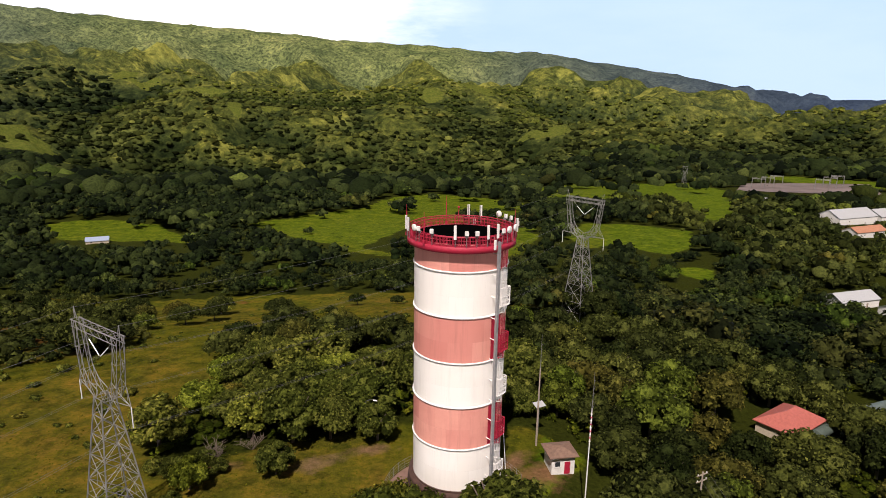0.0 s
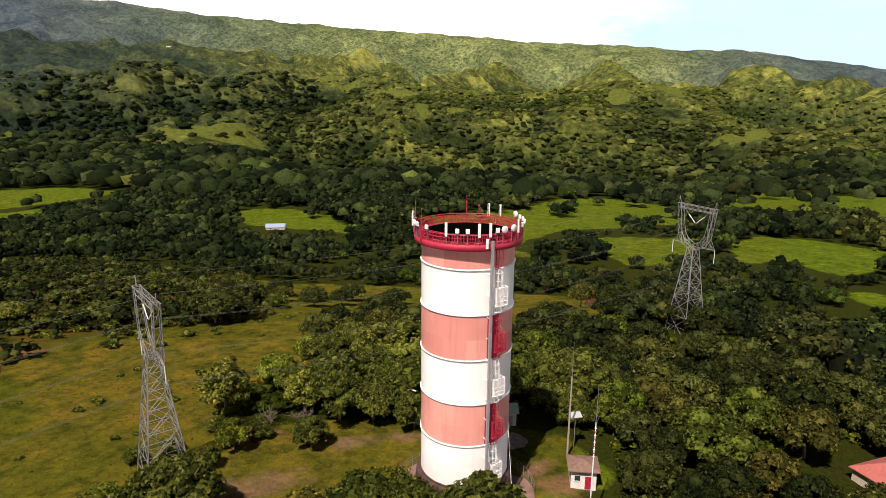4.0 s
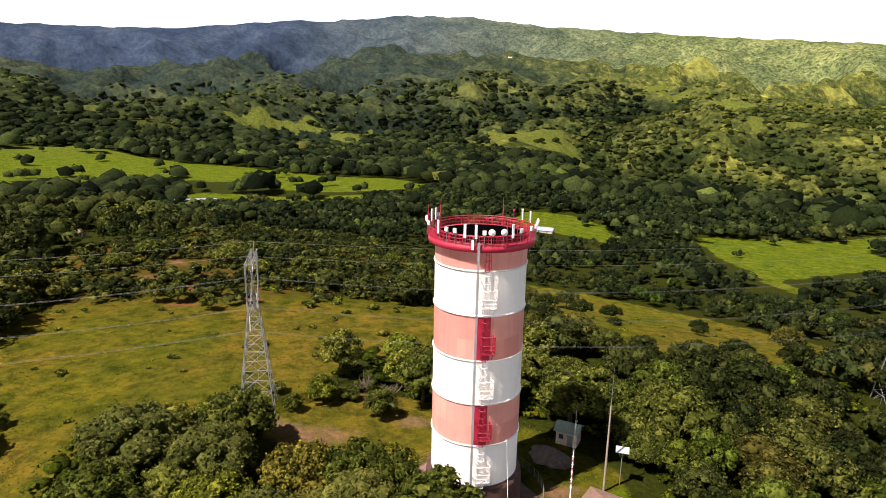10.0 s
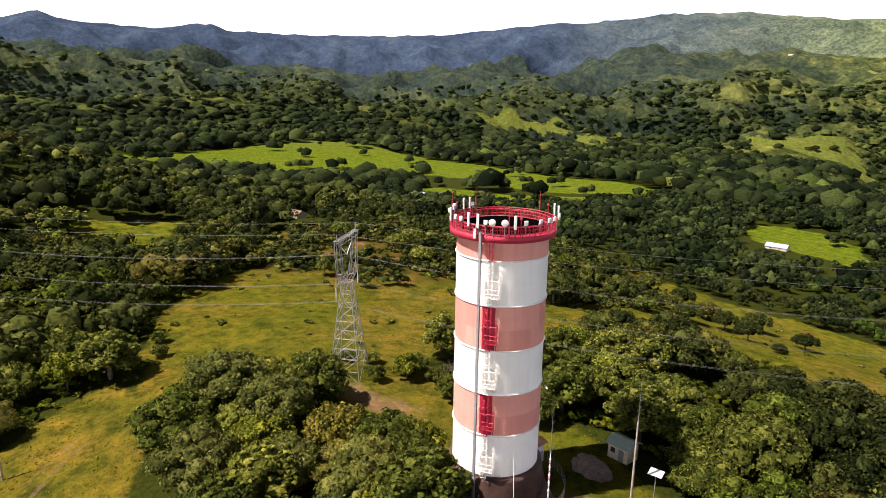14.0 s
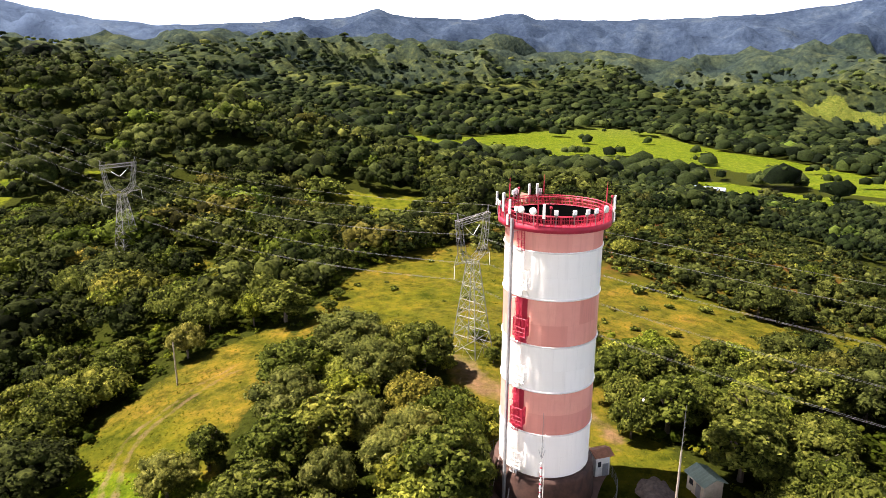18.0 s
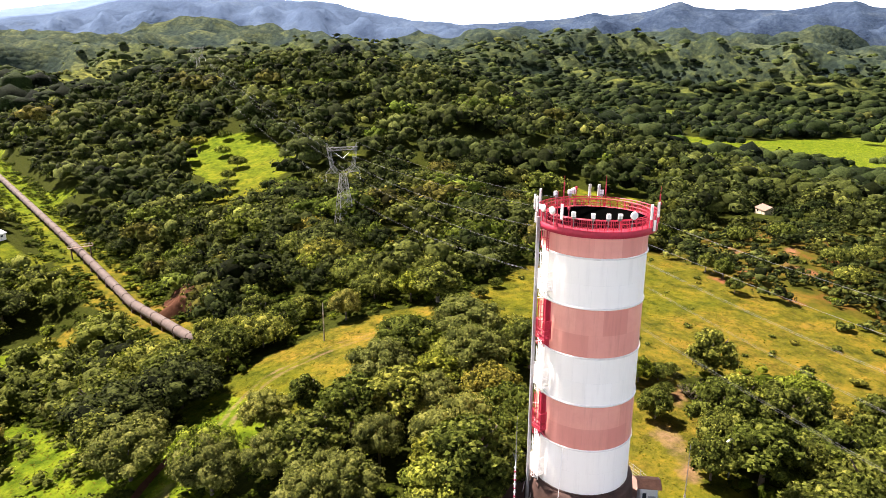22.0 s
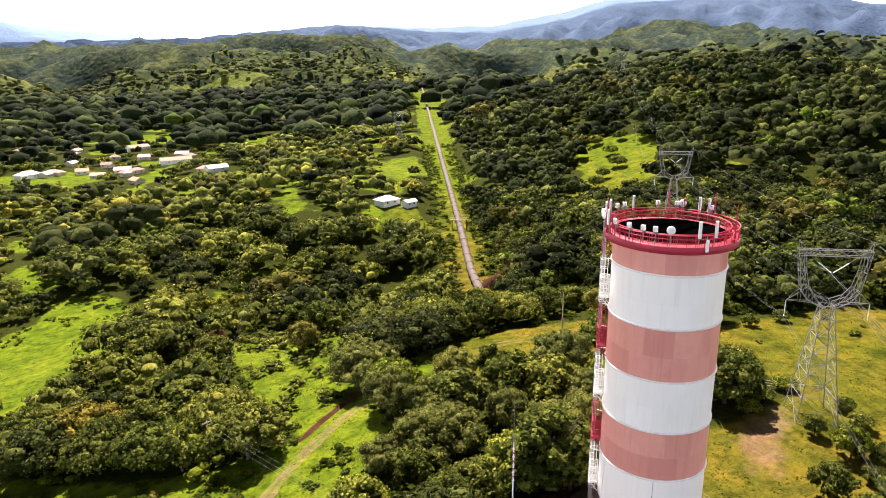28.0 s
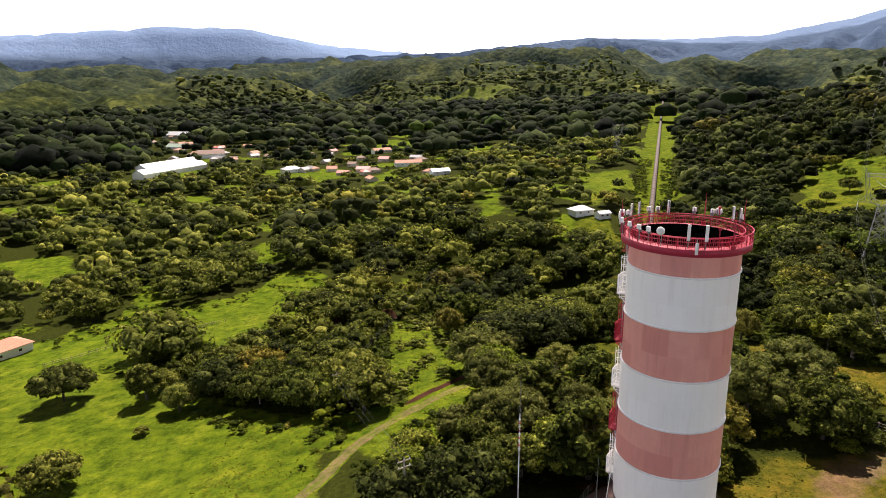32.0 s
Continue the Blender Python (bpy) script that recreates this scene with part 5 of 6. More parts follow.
far_house(318, 462, 24, 44, 22, 6.5, ROOF_WHITE, "large hall with a white metal roof and red posts", name="hall")
far_house(362, 486, 24, 30, 20, 6.0, ROOF_WHITE, "hall with a white metal roof", name="hall")
far_house(284, 380, 24, 30, 12, 4.5, ROOF_TILE, "long house with a clay tile roof")
far_house(330, 408, 24, 18, 10, 4.0, ROOF_TILE, "house with a clay tile roof beside the halls")
far_house(326, 612, 10, 18, 9, 3.6, ROOF_WHITE, "white-roofed house beside trees")
far_house(160, 180, 20, 20, 10, 3.4, ROOF_WHITE, "low house with a pale metal roof on the slope")
far_house(172, 166, 20, 14, 9, 3.4, ROOF_GREY, "low house with a grey metal roof on the slope")
far_house(280, -622, WARE_TURN, 74, 14, 5.0, ROOF_WHITE, "long warehouse with a white metal roof", name="warehouse")
far_house(262, -580, WARE_TURN, 84, 14, 5.0, ROOF_WHITE, "long warehouse with a white metal roof", name="warehouse")
far_house(262, -712, 15, 30, 16, 5.0, ROOF_BROWN, "brown-roofed shed at the village's edge", name="warehouse")
far_house(380, -950, -15, 40, 18, 5.0, ROOF_WHITE, "pale-roofed shed in the village", name="warehouse")
far_house(330, -800, -15, 24, 14, 5.0, ROOF_GREY, "grey-roofed shed in the village", name="warehouse")
far_house(143, -556, 40, 17, 9, 3.6, ROOF_WHITE, "small white-roofed house in the trees", "hip")
far_house(32, -566, 10, 26, 9, 3.4, ROOF_TILE, "long low house with a clay tile roof beside a lawn")
far_house(5, -490, 20, 16, 8, 3.4, ROOF_WHITE, "low house with a pale metal roof at the lawn's edge")
far_house(63, -696, 30, 22, 9, 3.4, ROOF_TILE, "village house with a clay tile roof")
far_house(210, -1650, 5, 120, 16, 7.0, ROOF_WHITE, "very long white shed far across the plain", name="warehouse")
far_house(-688, -1560, 5, 26, 16, 6.0, ROOF_WHITE, "white house high on the far hill")
hr = random.Random(4)
for k in range(46):
    u = hr.random()
    x = 20 + 360 * u + hr.uniform(-30, 40)
    y = -560 - 330 * u + hr.uniform(-70, 120)
    roof, words = hr.choice([(ROOF_OLD, "small village house with a dull grey metal roof"), (ROOF_BROWN, "small village house with a weathered brown roof"), (ROOF_TILE, "small village house with a clay tile roof"), (ROOF_RED, "small village house with a red metal roof")])
    far_house(x, y, hr.uniform(0, 180), hr.uniform(8, 15), hr.uniform(7, 9), 2.8, roof, words, hr.choice(["gable", "hip"]), BEIGE)
for x, y in ((-2290, 2700), (-1900, 2300)):
    far_house(x, y, 20, 20, 11, 4.0, ROOF_BROWN, "isolated house on the far mountainside")
HOUSES = [(o.location.x, o.location.y) for o in bpy.data.objects if o.parent is None and "roof" in [c.name.split(".")[0] for c in o.children]]


# ---- switchyard on the terrace across the valley ----
bm, grid = bmesh.new(), []
for i_ in range(13):
    row = []
    for j_ in range(9):
        u, w_ = i_ / 12, j_ / 8
        x0, y0 = 352 + 150 * u + 70 * w_, 768 - 62 * u + 150 * w_
        row.append(bm.verts.new((x0, y0, ground_at(x0, y0) + 0.5)))
    grid.append(row)
for i_ in range(12):
    for j_ in range(8):
        bm.faces.new((grid[i_][j_], grid[i_ + 1][j_], grid[i_ + 1][j_ + 1], grid[i_][j_ + 1]))
yard = tagged(new("switchyard_ground", bpy.data.meshes.new("switchyard_ground")), "grey-brown gravel yard of a switching station", "gravel yard", kind="structure")
bm.to_mesh(yard.data)
bm.free()
yard.data.materials.append(worn("brownish gravel", (0.17, 0.13, 0.12), 0.95, scale=0.03, spread=0.4, relief=0.5))
for k in range(7):
    gx0, gy0 = 400 + 24 * k, 815 - 8 * k + (k % 3) * 34
    gan = thing("switch_gantry", gx0, gy0, ground_at(gx0, gy0), "grey steel gantry of the switching station", "gantry", -20, "gantries of the switchyard")
    for sgn in (-1, 1):
        bm = bmesh.new()
        for d in (-0.5, 0.5):
            add_bar(bm, (sgn * 8 + d, 0, 0), (sgn * 8, 0, 15), 0.35)
        for q in range(6):
            add_bar(bm, (sgn * 8 - 0.5, 0, q * 2.4), (sgn * 8 + 0.5, 0, q * 2.4 + 2.4), 0.2)
        part("post", bm, STEEL, gan)
    bm = add_bar(bmesh.new(), (-8, 0, 13), (8, 0, 13), 0.4)
    add_bar(bm, (-8, 0, 14.2), (8, 0, 14.2), 0.3)
    part("beam", bm, STEEL, gan)


# ---- small things on the pasture ----
def bare_shrub(x, y, s):
    e = thing("bare_shrub", x, y, ground_at(x, y), "leafless pinkish-grey shrub with fine twigs", "shrub")
    rs = random.Random(int(x * 7))
    for k in range(9):
        bm = bmesh.new()
        a, t = rs.uniform(0, 6.28), rs.uniform(0.3, 0.9)
        p = Vector((0, 0, -0.1))
        q = Vector((math.cos(a) * t * s, math.sin(a) * t * s, s * rs.uniform(0.6, 1.0)))
        add_bar(bm, p, q, 0.07, 5)
        for j in range(9):
            o = p.lerp(q, rs.uniform(0.35, 1.0))
            add_bar(bm, o, o + Vector((rs.uniform(-1, 1), rs.uniform(-1, 1), rs.uniform(0.2, 1.0))) * s * 0.35, 0.035, 4)
        part("branch", bm, BARK, e)


bare_shrub(-37.5, 9.5, 3.0)
bare_shrub(-33.0, 12.5, 2.4)
bare_shrub(26, 62, 6.0)
bare_shrub(40, 52, 6.5)
wood_fence = thing("field_fence", 0, 0, 0, "weathered wooden post and wire fence along the field", "fence")
FENCE = [(96, -150), (106, -146), (116, -141), (126, -136), (136, -129), (146, -121)]
last = None
for (ax, ay), (bx_, by_) in zip(FENCE, FENCE[1:]):
    for k in range(5):
        x0, y0 = ax + (bx_ - ax) * k / 5, ay + (by_ - ay) * k / 5
        z0 = ground_at(x0, y0)
        part("post", add_box(bmesh.new(), (0.14, 0.14, 1.6), (x0, y0, z0 + 0.55)), WOODPOLE, wood_fence)
        if last:
            for h in (0.5, 1.1):
                part("wire", add_bar(bmesh.new(), (last[0], last[1], last[2] + h), (x0, y0, z0 + h), 0.05), WOODPOLE, wood_fence)
        last = (x0, y0, z0)
farm_gate = thing("farm_gate", -43, -20.5, ground_at(-43, -20.5), "weathered wooden gate and fence rails at the pasture's edge", "gate", 128)
for k in range(5):
    part("post", add_box(bmesh.new(), (0.16, 0.16, 1.7), (-4.2 + k * 2.1, 0, 0.6)), WOODPOLE, farm_gate)
for h in (0.35, 0.8, 1.25):
    part("rail", add_bar(bmesh.new(), (-4.2, 0.1, h), (4.2, 0.1, h), 0.07, 6), WOODPOLE, farm_gate)
part("brace", add_bar(bmesh.new(), (-2.1, 0.16, 0.3), (0, 0.16, 1.3), 0.06, 6), WOODPOLE, farm_gate)
fallen = thing("fallen_log", -88, -60, ground_at(-88, -60) + 0.2, "dark fallen trunk lying in the pasture", "log", 35)
part("trunk", add_bar(bmesh.new(), (-4, 0, 0.1), (4, 0.4, 0.2), 0.55, 9), BARK, fallen)
part("broken_branch", add_bar(bmesh.new(), (1, 0, 0.2), (2.6, 1.8, 0.5), 0.2, 6), BARK, fallen)


# ---- trees ----
def unit(v):
    return v / np.maximum(np.linalg.norm(v, axis=1, keepdims=True), 1e-6)


def leaf_cards(centres, normals, size, rng, bend=0.25):
    """Small bent leaf sprays, two triangles each, facing about along the normals."""
    n = len(centres)
    nrm = unit(normals + rng.normal(0, 0.42, (n, 3)))
    side = unit(np.cross(nrm, rng.normal(0, 1, (n, 3))))
    up = np.cross(nrm, side)
    s = (size * rng.uniform(0.6, 1.35, n))[:, None]
    a = centres - side * s - nrm * s * bend
    b = centres + up * s * rng.uniform(0.5, 0.9, (n, 1)) + nrm * s * bend
    c = centres + side * s - nrm * s * bend
    d = centres - up * s * rng.uniform(0.5, 0.9, (n, 1)) + nrm * s * bend
    v = np.stack([a, b, c, d], 1).reshape(-1, 3)
    k = np.arange(n)[:, None] * 4
    f = np.concatenate([k + [0, 1, 3], k + [1, 2, 3]], 0)
    return v, f


def crown_lobes(rng, lobes, w, h, flat):
    """Centres and sizes of the leafy lobes of a crown, over a dome; the last one fills the middle."""
    k = (np.arange(lobes) + 0.5) / lobes
    up = 1 - k * (1.12 if lobes > 3 else 0.8)
    ring, ang = np.sqrt(1 - np.minimum(up * up, 1)), np.arange(lobes) * 2.4 + rng.uniform(0, 0.9, lobes)
    out, tall = rng.uniform(0.6, 0.82, lobes), h * (0.20 + 0.22 * flat)
    c = np.stack([ring * np.cos(ang) * out * w, ring * np.sin(ang) * out * w, h * 0.8 - tall + up * tall * rng.uniform(0.8, 1.15, lobes)], 1)
    lr = w * rng.uniform(0.27, 0.42, lobes) * (lobes / 14) ** -0.3
    if lobes < 4:
        return c, lr * 1.3
    return np.concatenate([c, [[0, 0, h * 0.78 - tall]]]), np.append(lr, 0.58 * w)


def crown_leaves(rng, n, c, lr):
    pick = rng.integers(0, max(1, len(c) - 1), n)
    d = unit(rng.normal(0, 1, (n, 3)) + [0, 0, 0.45] + 0.9 * unit(c[pick] - c.mean(0)))
    return c[pick] + d * (lr[pick] * rng.uniform(0.84, 1.16, n))[:, None] * [1, 1, 0.76], unit(d + [0, 0, 0.35])


def lobe_template(fine):
    bm = bmesh.new()
    bmesh.ops.create_icosphere(bm, subdivisions=fine, radius=1.0)
    v, f = np.array([q.co[:] for q in bm.verts]), np.array([[q.index for q in k.verts] for k in bm.faces])
    bm.free()
    return v, f[v[f].mean(1)[:, 2] > -0.45]


LOBES = {1: lobe_template(1), 2: lobe_template(2)}


def leaf_lobes(centres, radii, rng, rough=0.2, fine=2, deep=0.74):
    """Uneven leafy masses, one for each lobe of a crown."""
    LOBE_V, LOBE_F = LOBES[fine]
    n, k = len(centres), len(LOBE_V)
    v = LOBE_V[None] * (radii[:, None, None] * rng.uniform(1 - rough, 1 + rough, (n, k, 1))) * [1, 1, deep] + centres[:, None]
    f = LOBE_F[None] + (np.arange(n) * k)[:, None, None]
    return v.reshape(-1, 3), f.reshape(-1, 3)


def joined(*pieces):
    V, F, off = [], [], 0
    for v, f in pieces:
        V.append(v), F.append(f + off)
        off += len(v)
    return np.concatenate(V), np.concatenate(F)


def crown_mesh(name, seed, n, lobes, w, h, flat, size, leaf):
    rng = np.random.default_rng(seed)
    c, lr = crown_lobes(rng, lobes, w, h, flat)
    v, f = joined(leaf_lobes(c, lr * 0.88, rng, 0.2, 1), leaf_cards(*crown_leaves(rng, n, c, lr), size, rng))
    return mesh_from(name, v, f, leaf, smooth=np.arange(len(f)) < len(f) - 2 * n)


def trunk_mesh(name, seed, w, h):
    rng = random.Random(seed)
    bm = bmesh.new()
    add_limb(bm, Vector((0, 0, -0.8)), Vector((0.1, 0, h * 0.42)), h * 0.035, h * 0.022)
    for k in range(6):
        a = k * 1.05 + rng.uniform(0, 0.6)
        o = Vector((0.1, 0, h * rng.uniform(0.28, 0.42)))
        e = Vector((math.cos(a) * w * 0.55, math.sin(a) * w * 0.55, h * rng.uniform(0.6, 0.8)))
        add_limb(bm, o, e, h * 0.016, h * 0.005)
    me = bpy.data.meshes.new(name)
    bm.to_mesh(me)
    bm.free()
    me.materials.append(BARK)
    return me


def add_limb(bm, p, q, r1, r2):
    d = q - p
    m = Matrix.Translation((p + q) / 2) @ d.to_track_quat("Z", "Y").to_matrix().to_4x4()
    bmesh.ops.create_cone(bm, cap_ends=True, segments=7, radius1=r1, radius2=r2, depth=d.length, matrix=m)


def tree_kind(seed, n, lobes, w, h, flat, size, label, leaf=None):
    e = new("broadleaf_tree")
    tagged(e, label, "tree", "trees round the tower")
    for nm, me in (("trunk", trunk_mesh("trunk", seed, w, h)), ("crown", crown_mesh("crown", seed, n, lobes, w, h, flat, size, leaf or LEAF))):
        o = new(nm, me)
        o.parent = e
    return e


KINDS = [(tree_kind(1, 1240, 30, 4.6, 8.5, 0.75, 0.275, "dense dark green broadleaf tree with a rounded crown"), 9.2),
         (tree_kind(2, 1400, 36, 5.6, 9.5, 0.55, 0.30, "broad green broadleaf tree with a lumpy crown"), 11.2),
         (tree_kind(3, 1100, 26, 4.0, 7.0, 0.85, 0.25, "bushy green broadleaf tree with a low crown"), 8.0),
         (tree_kind(4, 1500, 40, 6.8, 8.0, 0.35, 0.31, "spreading flat-topped tree with dark green leaves"), 13.6),
         (tree_kind(5, 1250, 22, 3.4, 8.8, 0.95, 0.26, "upright broadleaf tree with an uneven crown"), 6.8)]
# the same trees in darker leaves, cloud shade put into the colour
DARK_KINDS = [(tree_kind(11, 1200, 30, 4.8, 8.6, 0.7, 0.275, "dark green broadleaf tree crowded on the slope", LEAF_WOODS), 9.6),
              (tree_kind(12, 1350, 36, 6.0, 8.8, 0.45, 0.30, "broad dark green tree crowded on the slope", LEAF_WOODS), 12.0)]


PALE_KIND = (tree_kind(21, 1500, 34, 5.2, 9.0, 0.7, 0.22, "tall light olive-green tree with fine feathery leaves", LEAF_PALE), 10.4)
PALE = [(-24, -31), (-30, -38), (-1, -56), (5, -60), (-9, -62), (86, -74), (20.6, -104), (16, -50), (12, -33), (11, -45), (-10, -27), (40, -60), (14, -30), (-18, -24), (-3, -24)]


def shade(x, y):
    """How far behind it a tall tree hides the ground from the flight's height, as a share of its distance."""
    r = np.hypot(x, y)
    return np.where((r > 190) & (y > -160), 0.11 + 8.0 / np.maximum(r, 1), 0.0)


def scatter(r0, r1, step, seed, need=0.0):
    """Jittered places between two distances from the tower."""
    rng = np.random.default_rng(seed)
    g = np.arange(-r1, r1, step)
    x, y = [q.ravel() for q in np.meshgrid(g, g)]
    x, y = x + rng.uniform(-0.45, 0.45, x.size) * step, y + rng.uniform(-0.45, 0.45, y.size) * step
    r, az = np.hypot(x, y), np.degrees(np.arctan2(y, x)) % 360
    k = (r > r0) & (r < r1) & (((az > 43) & (az < 318)) | (r < 98) | (rng.uniform(0, 1, x.size) < 0.35))
    if r0 > 140:
        k &= (az > 43) & (az < 316)
        if r0 > 1400:
            k &= (rng.uniform(120, 150, x.size) > az) | ((az > 238) & (az < 290) & (r < 2450)) | ((az < 238) & (r < rng.uniform(2300, 2900, x.size)) & (rng.uniform(0, 1, x.size) < 0.62))
    x, y = x[k], y[k]
    lone = ((rng.uniform(0, 1, x.size) < 0.012) | ((np.abs(wave_noise(x, y, 31, 230, 5)) < 0.03) & (rng.uniform(0, 1, x.size) < 0.75))) & (r0 > 200)
    gap = (rng.uniform(0, 1, x.size) < 0.14) & (r0 > 90) & (y < 0) & (need < 1)
    k = openness(x, y) < need + rng.uniform(-0.12, 0.04, x.size)
    for part_ in (0.33, 0.66, 1.0) if need < 1 else ():
        back = 1 + part_ * shade(x, y)
        k &= openness(x * back, y * back) < 0.12
    if r0 > 1400:
        k &= spur(x, y) < rng.uniform(0.35, 1.4, x.size)
    k = (k | lone) & ~gap
    return x[k], y[k], rng


# single trees: place and crown width
TREES_NORTH = [
    (-31, 24, 7.4), (-35, 17, 6.1), (-21, 16, 6.8), (-19, 26, 7.3), (-30, 36, 8.0), (-14, 43, 7.1), (-44, 62, 6.9), (-25, 73, 4.3),
    (-45, 4, 2.8), (-41, 6, 3.3), (-36, 5, 2.8), (4, -3, 4.9), (9, -3, 4.1), (30, 98, 10.0), (38, 90, 9.7), (17, 52, 7.6),
    (12, 26, 6.2), (20, 33, 6.6), (30, 31, 7.8), (42, 61, 9.7), (56, 77, 10.9), (38, 29, 7.8), (43, 22, 7.5), (25, 7, 6.4),
    (31, 5, 6.4), (66, 67, 10.6), (93, 98, 13.0), (-17, 79, 5.9), (-106, 104, 9.7), (-120, 100, 7.9), (-37, -34, 13.3), (-27, -42, 10.4),
    (-25, -27, 10.4),
]
TREES_MEADOW = [
    (-33, -19, 9.2), (-15, -19, 8.9), (-10, -27, 7.5), (-8, -9, 7.8), (-4, -16, 6.6), (-4, -5, 5.1), (-38, -0, 4.4), (-27, 5, 4.7),
    (-38, -6, 2.7), (-44, -14, 2.8), (-24, -50, 4.7), (-62, -54, 9.9), (-107, -59, 8.0), (-68, -45, 3.2), (-51, 61, 7.4), (-36, 64, 5.6),
    (-46, 47, 5.5), (-15, 34, 8.8), (-29, 52, 7.8), (-6, 40, 8.7), (-9, 59, 9.9), (9, 30, 8.5), (5, 48, 9.9), (-0, 73, 11.6),
    (12, 72, 11.2), (18, 27, 6.3), (1, 91, 7.1), (0, -20, 9.1), (3, -29, 6.6), (-7, -49, 5.8), (1, -53, 7.4), (1, -61, 5.8),
    (-74, -65, 13.5),
]
TREES_SOUTH = [
    (-8, -83, 13.8), (-38, -82, 7.9), (-89, -120, 22.0), (-68, -127, 15.8), (-68, -82, 12.2), (-40, -64, 6.2), (-27, 15, 8.2),
    (-39, 22, 6.8), (-36, 27, 5.6), (-13, 15, 5.5), (-43, 38, 7.2), (-92, 67, 11.7), (-52, 56, 9.3), (-23, 29, 9.2), (-23, 38, 9.5),
    (-3, 28, 8.7), (-17, 47, 8.3), (-103, -127, 22.7), (-74, -76, 14.4), (11, -128, 9.3), (7, -59, 10.4), (11, -43, 6.5),
    (-31, -55, 8.5), (-8, -21, 7.3), (8, -17, 7.2), (11, -33, 6.0), (22, -66, 5.2), (32, -72, 6.4), (-38, 4, 4.2), (-30, 30, 6.9),
    (-41, -93, 7.5),
]
TREES_EAST = [
    (-37, -106, 6.3), (21, -59, 7.8), (15, -52, 8.6), (15, -138, 9.0), (69, -82, 15.8), (79, -85, 10.9), (44, -67, 12.9),
    (56, -136, 15.7), (47, -106, 8.9), (13, -28, 8.1), (20, -25, 6.9), (-26, -64, 10.3), (-7, -32, 8.9), (15, -15, 7.2), (-42, -26, 6.8),
    (-39, -20, 4.3), (125, -99, 10.8), (86, -75, 7.3), (96, -89, 8.0), (41, -55, 10.9), (52, -61, 7.6), (42, -113, 8.4), (20, -128, 9.1),
    (17, -67, 10.3), (97, -43, 6.4), (87, -38, 4.8), (17, -31, 7.9), (-13, -99, 12.8), (-83, -105, 14.9),
]


def clear_of(x, y):
    """Keeps the pipeline, the tracks, huts and the tower's foot free of trees, and opens gaps to fit the camera's view.
    """
    ok = np.hypot(x, y) > 10.4
    for p, q in ((PIPE[0], PIPE[-1]),):
        d = q - p
        u = np.clip(((x - p.x) * d.x + (y - p.y) * d.y) / (d.x ** 2 + d.y ** 2), 0, 1)
        ok &= np.hypot(x - p.x - u * d.x, y - p.y - u * d.y) > np.where(x > p.x + u * d.x, 13.0, 9.0) + np.clip(-y - 200, 0, 900) * 0.012
    for hx, hy in HOUSES:
        r = math.hypot(hx, hy)
        ok &= np.hypot(x - hx, y - hy) > (5 if r < 40 else 13 if r < 300 else 12)
        if r > 60:
            ok &= np.hypot(x - hx * (1 - 17 / r), y - hy * (1 - 17 / r)) > (8 if r < 300 else 10)
    for hx, hy, hr_ in ((280, -622, 34), (262, -580, 34), (270, -545, 26), (240, -560, 26), (318, 462, 30), (362, 486, 26), (300, 430, 22)):
        ok &= np.hypot(x - hx, y - hy) > hr_
    yu, yw = (x - 352) * 0.0053 - (y - 768) * 0.0025, (x - 352) * 0.0022 + (y - 768) * 0.0053
    ok &= ~((yu > -0.05) & (yu < 1.05) & (yw > -0.8) & (yw < 1.05))
    for hx, hy, hr_ in ((14, 16, 6.5), (19, 10, 5.5), (15.5, 2, 6.5), (23, 6, 4), (26, -2, 4), (48, -119, 7), (51, -112, 5), (41, -131, 7), (-43, 5, 7), (-36, 7, 5), (-10, -53, 8), (-20, -55, 7), (-6, -45, 5), (-14, -47, 5), (-43, -14, 7), (-49, -9, 5),
                        (-530, 208, 22), (-505, 198, 20), (-578, 214, 20), (-480, 188, 16), (-455, 179, 14), (-530, 235, 18), (-508, 222, 16), (-486, 210, 14)):
        ok &= np.hypot(x - hx, y - hy) > hr_
    ok &= (np.hypot(x + 52, y + 252) > 15) & (np.hypot(x + 56, y + 262) > 15)
    ok &= verge(x, y) < 2
    ok &= bare(x, y)[0] < np.where(np.hypot(x, y) > 90, 0.05, 0.6)
    for a in (pyl_a, pyl_c):
        ok &= np.hypot(x - a.location.x, y - a.location.y) > 4.5
    for (ax, ay), (bx, by) in zip(ROADLINE, ROADLINE[1:]):
        u = np.clip(((x - ax) * (bx - ax) + (y - ay) * (by - ay)) / ((bx - ax) ** 2 + (by - ay) ** 2), 0, 1)
        ok &= np.hypot(x - ax - u * (bx - ax), y - ay - u * (by - ay)) > (10.5 if ax < 0 else 4.5)
    return ok


rng = np.random.default_rng(77)
spots = [(3.0, -11.5, 8.5), (-4.5, -11.5, 7.5), (-9.5, -13.5, 8.5), (-3.5, -17.5, 9.0), (3.0, -18.0, 8.0), (9.5, -15.0, 8.0)] + [(x, y, w) for x, y, w in TREES_NORTH + TREES_MEADOW + TREES_SOUTH + TREES_EAST if clear_of(np.array([x]), np.array([y]))[0]]
fx, fy, _ = scatter(14, 98, 8.2, 21)
ok = clear_of(fx, fy)
for x, y in zip(fx[ok], fy[ok]):
    w = rng.uniform(6, 11)
    if all(math.hypot(x - a, y - b) > 0.36 * (w + c) for a, b, c in spots):
        spots.append((x, y, w))
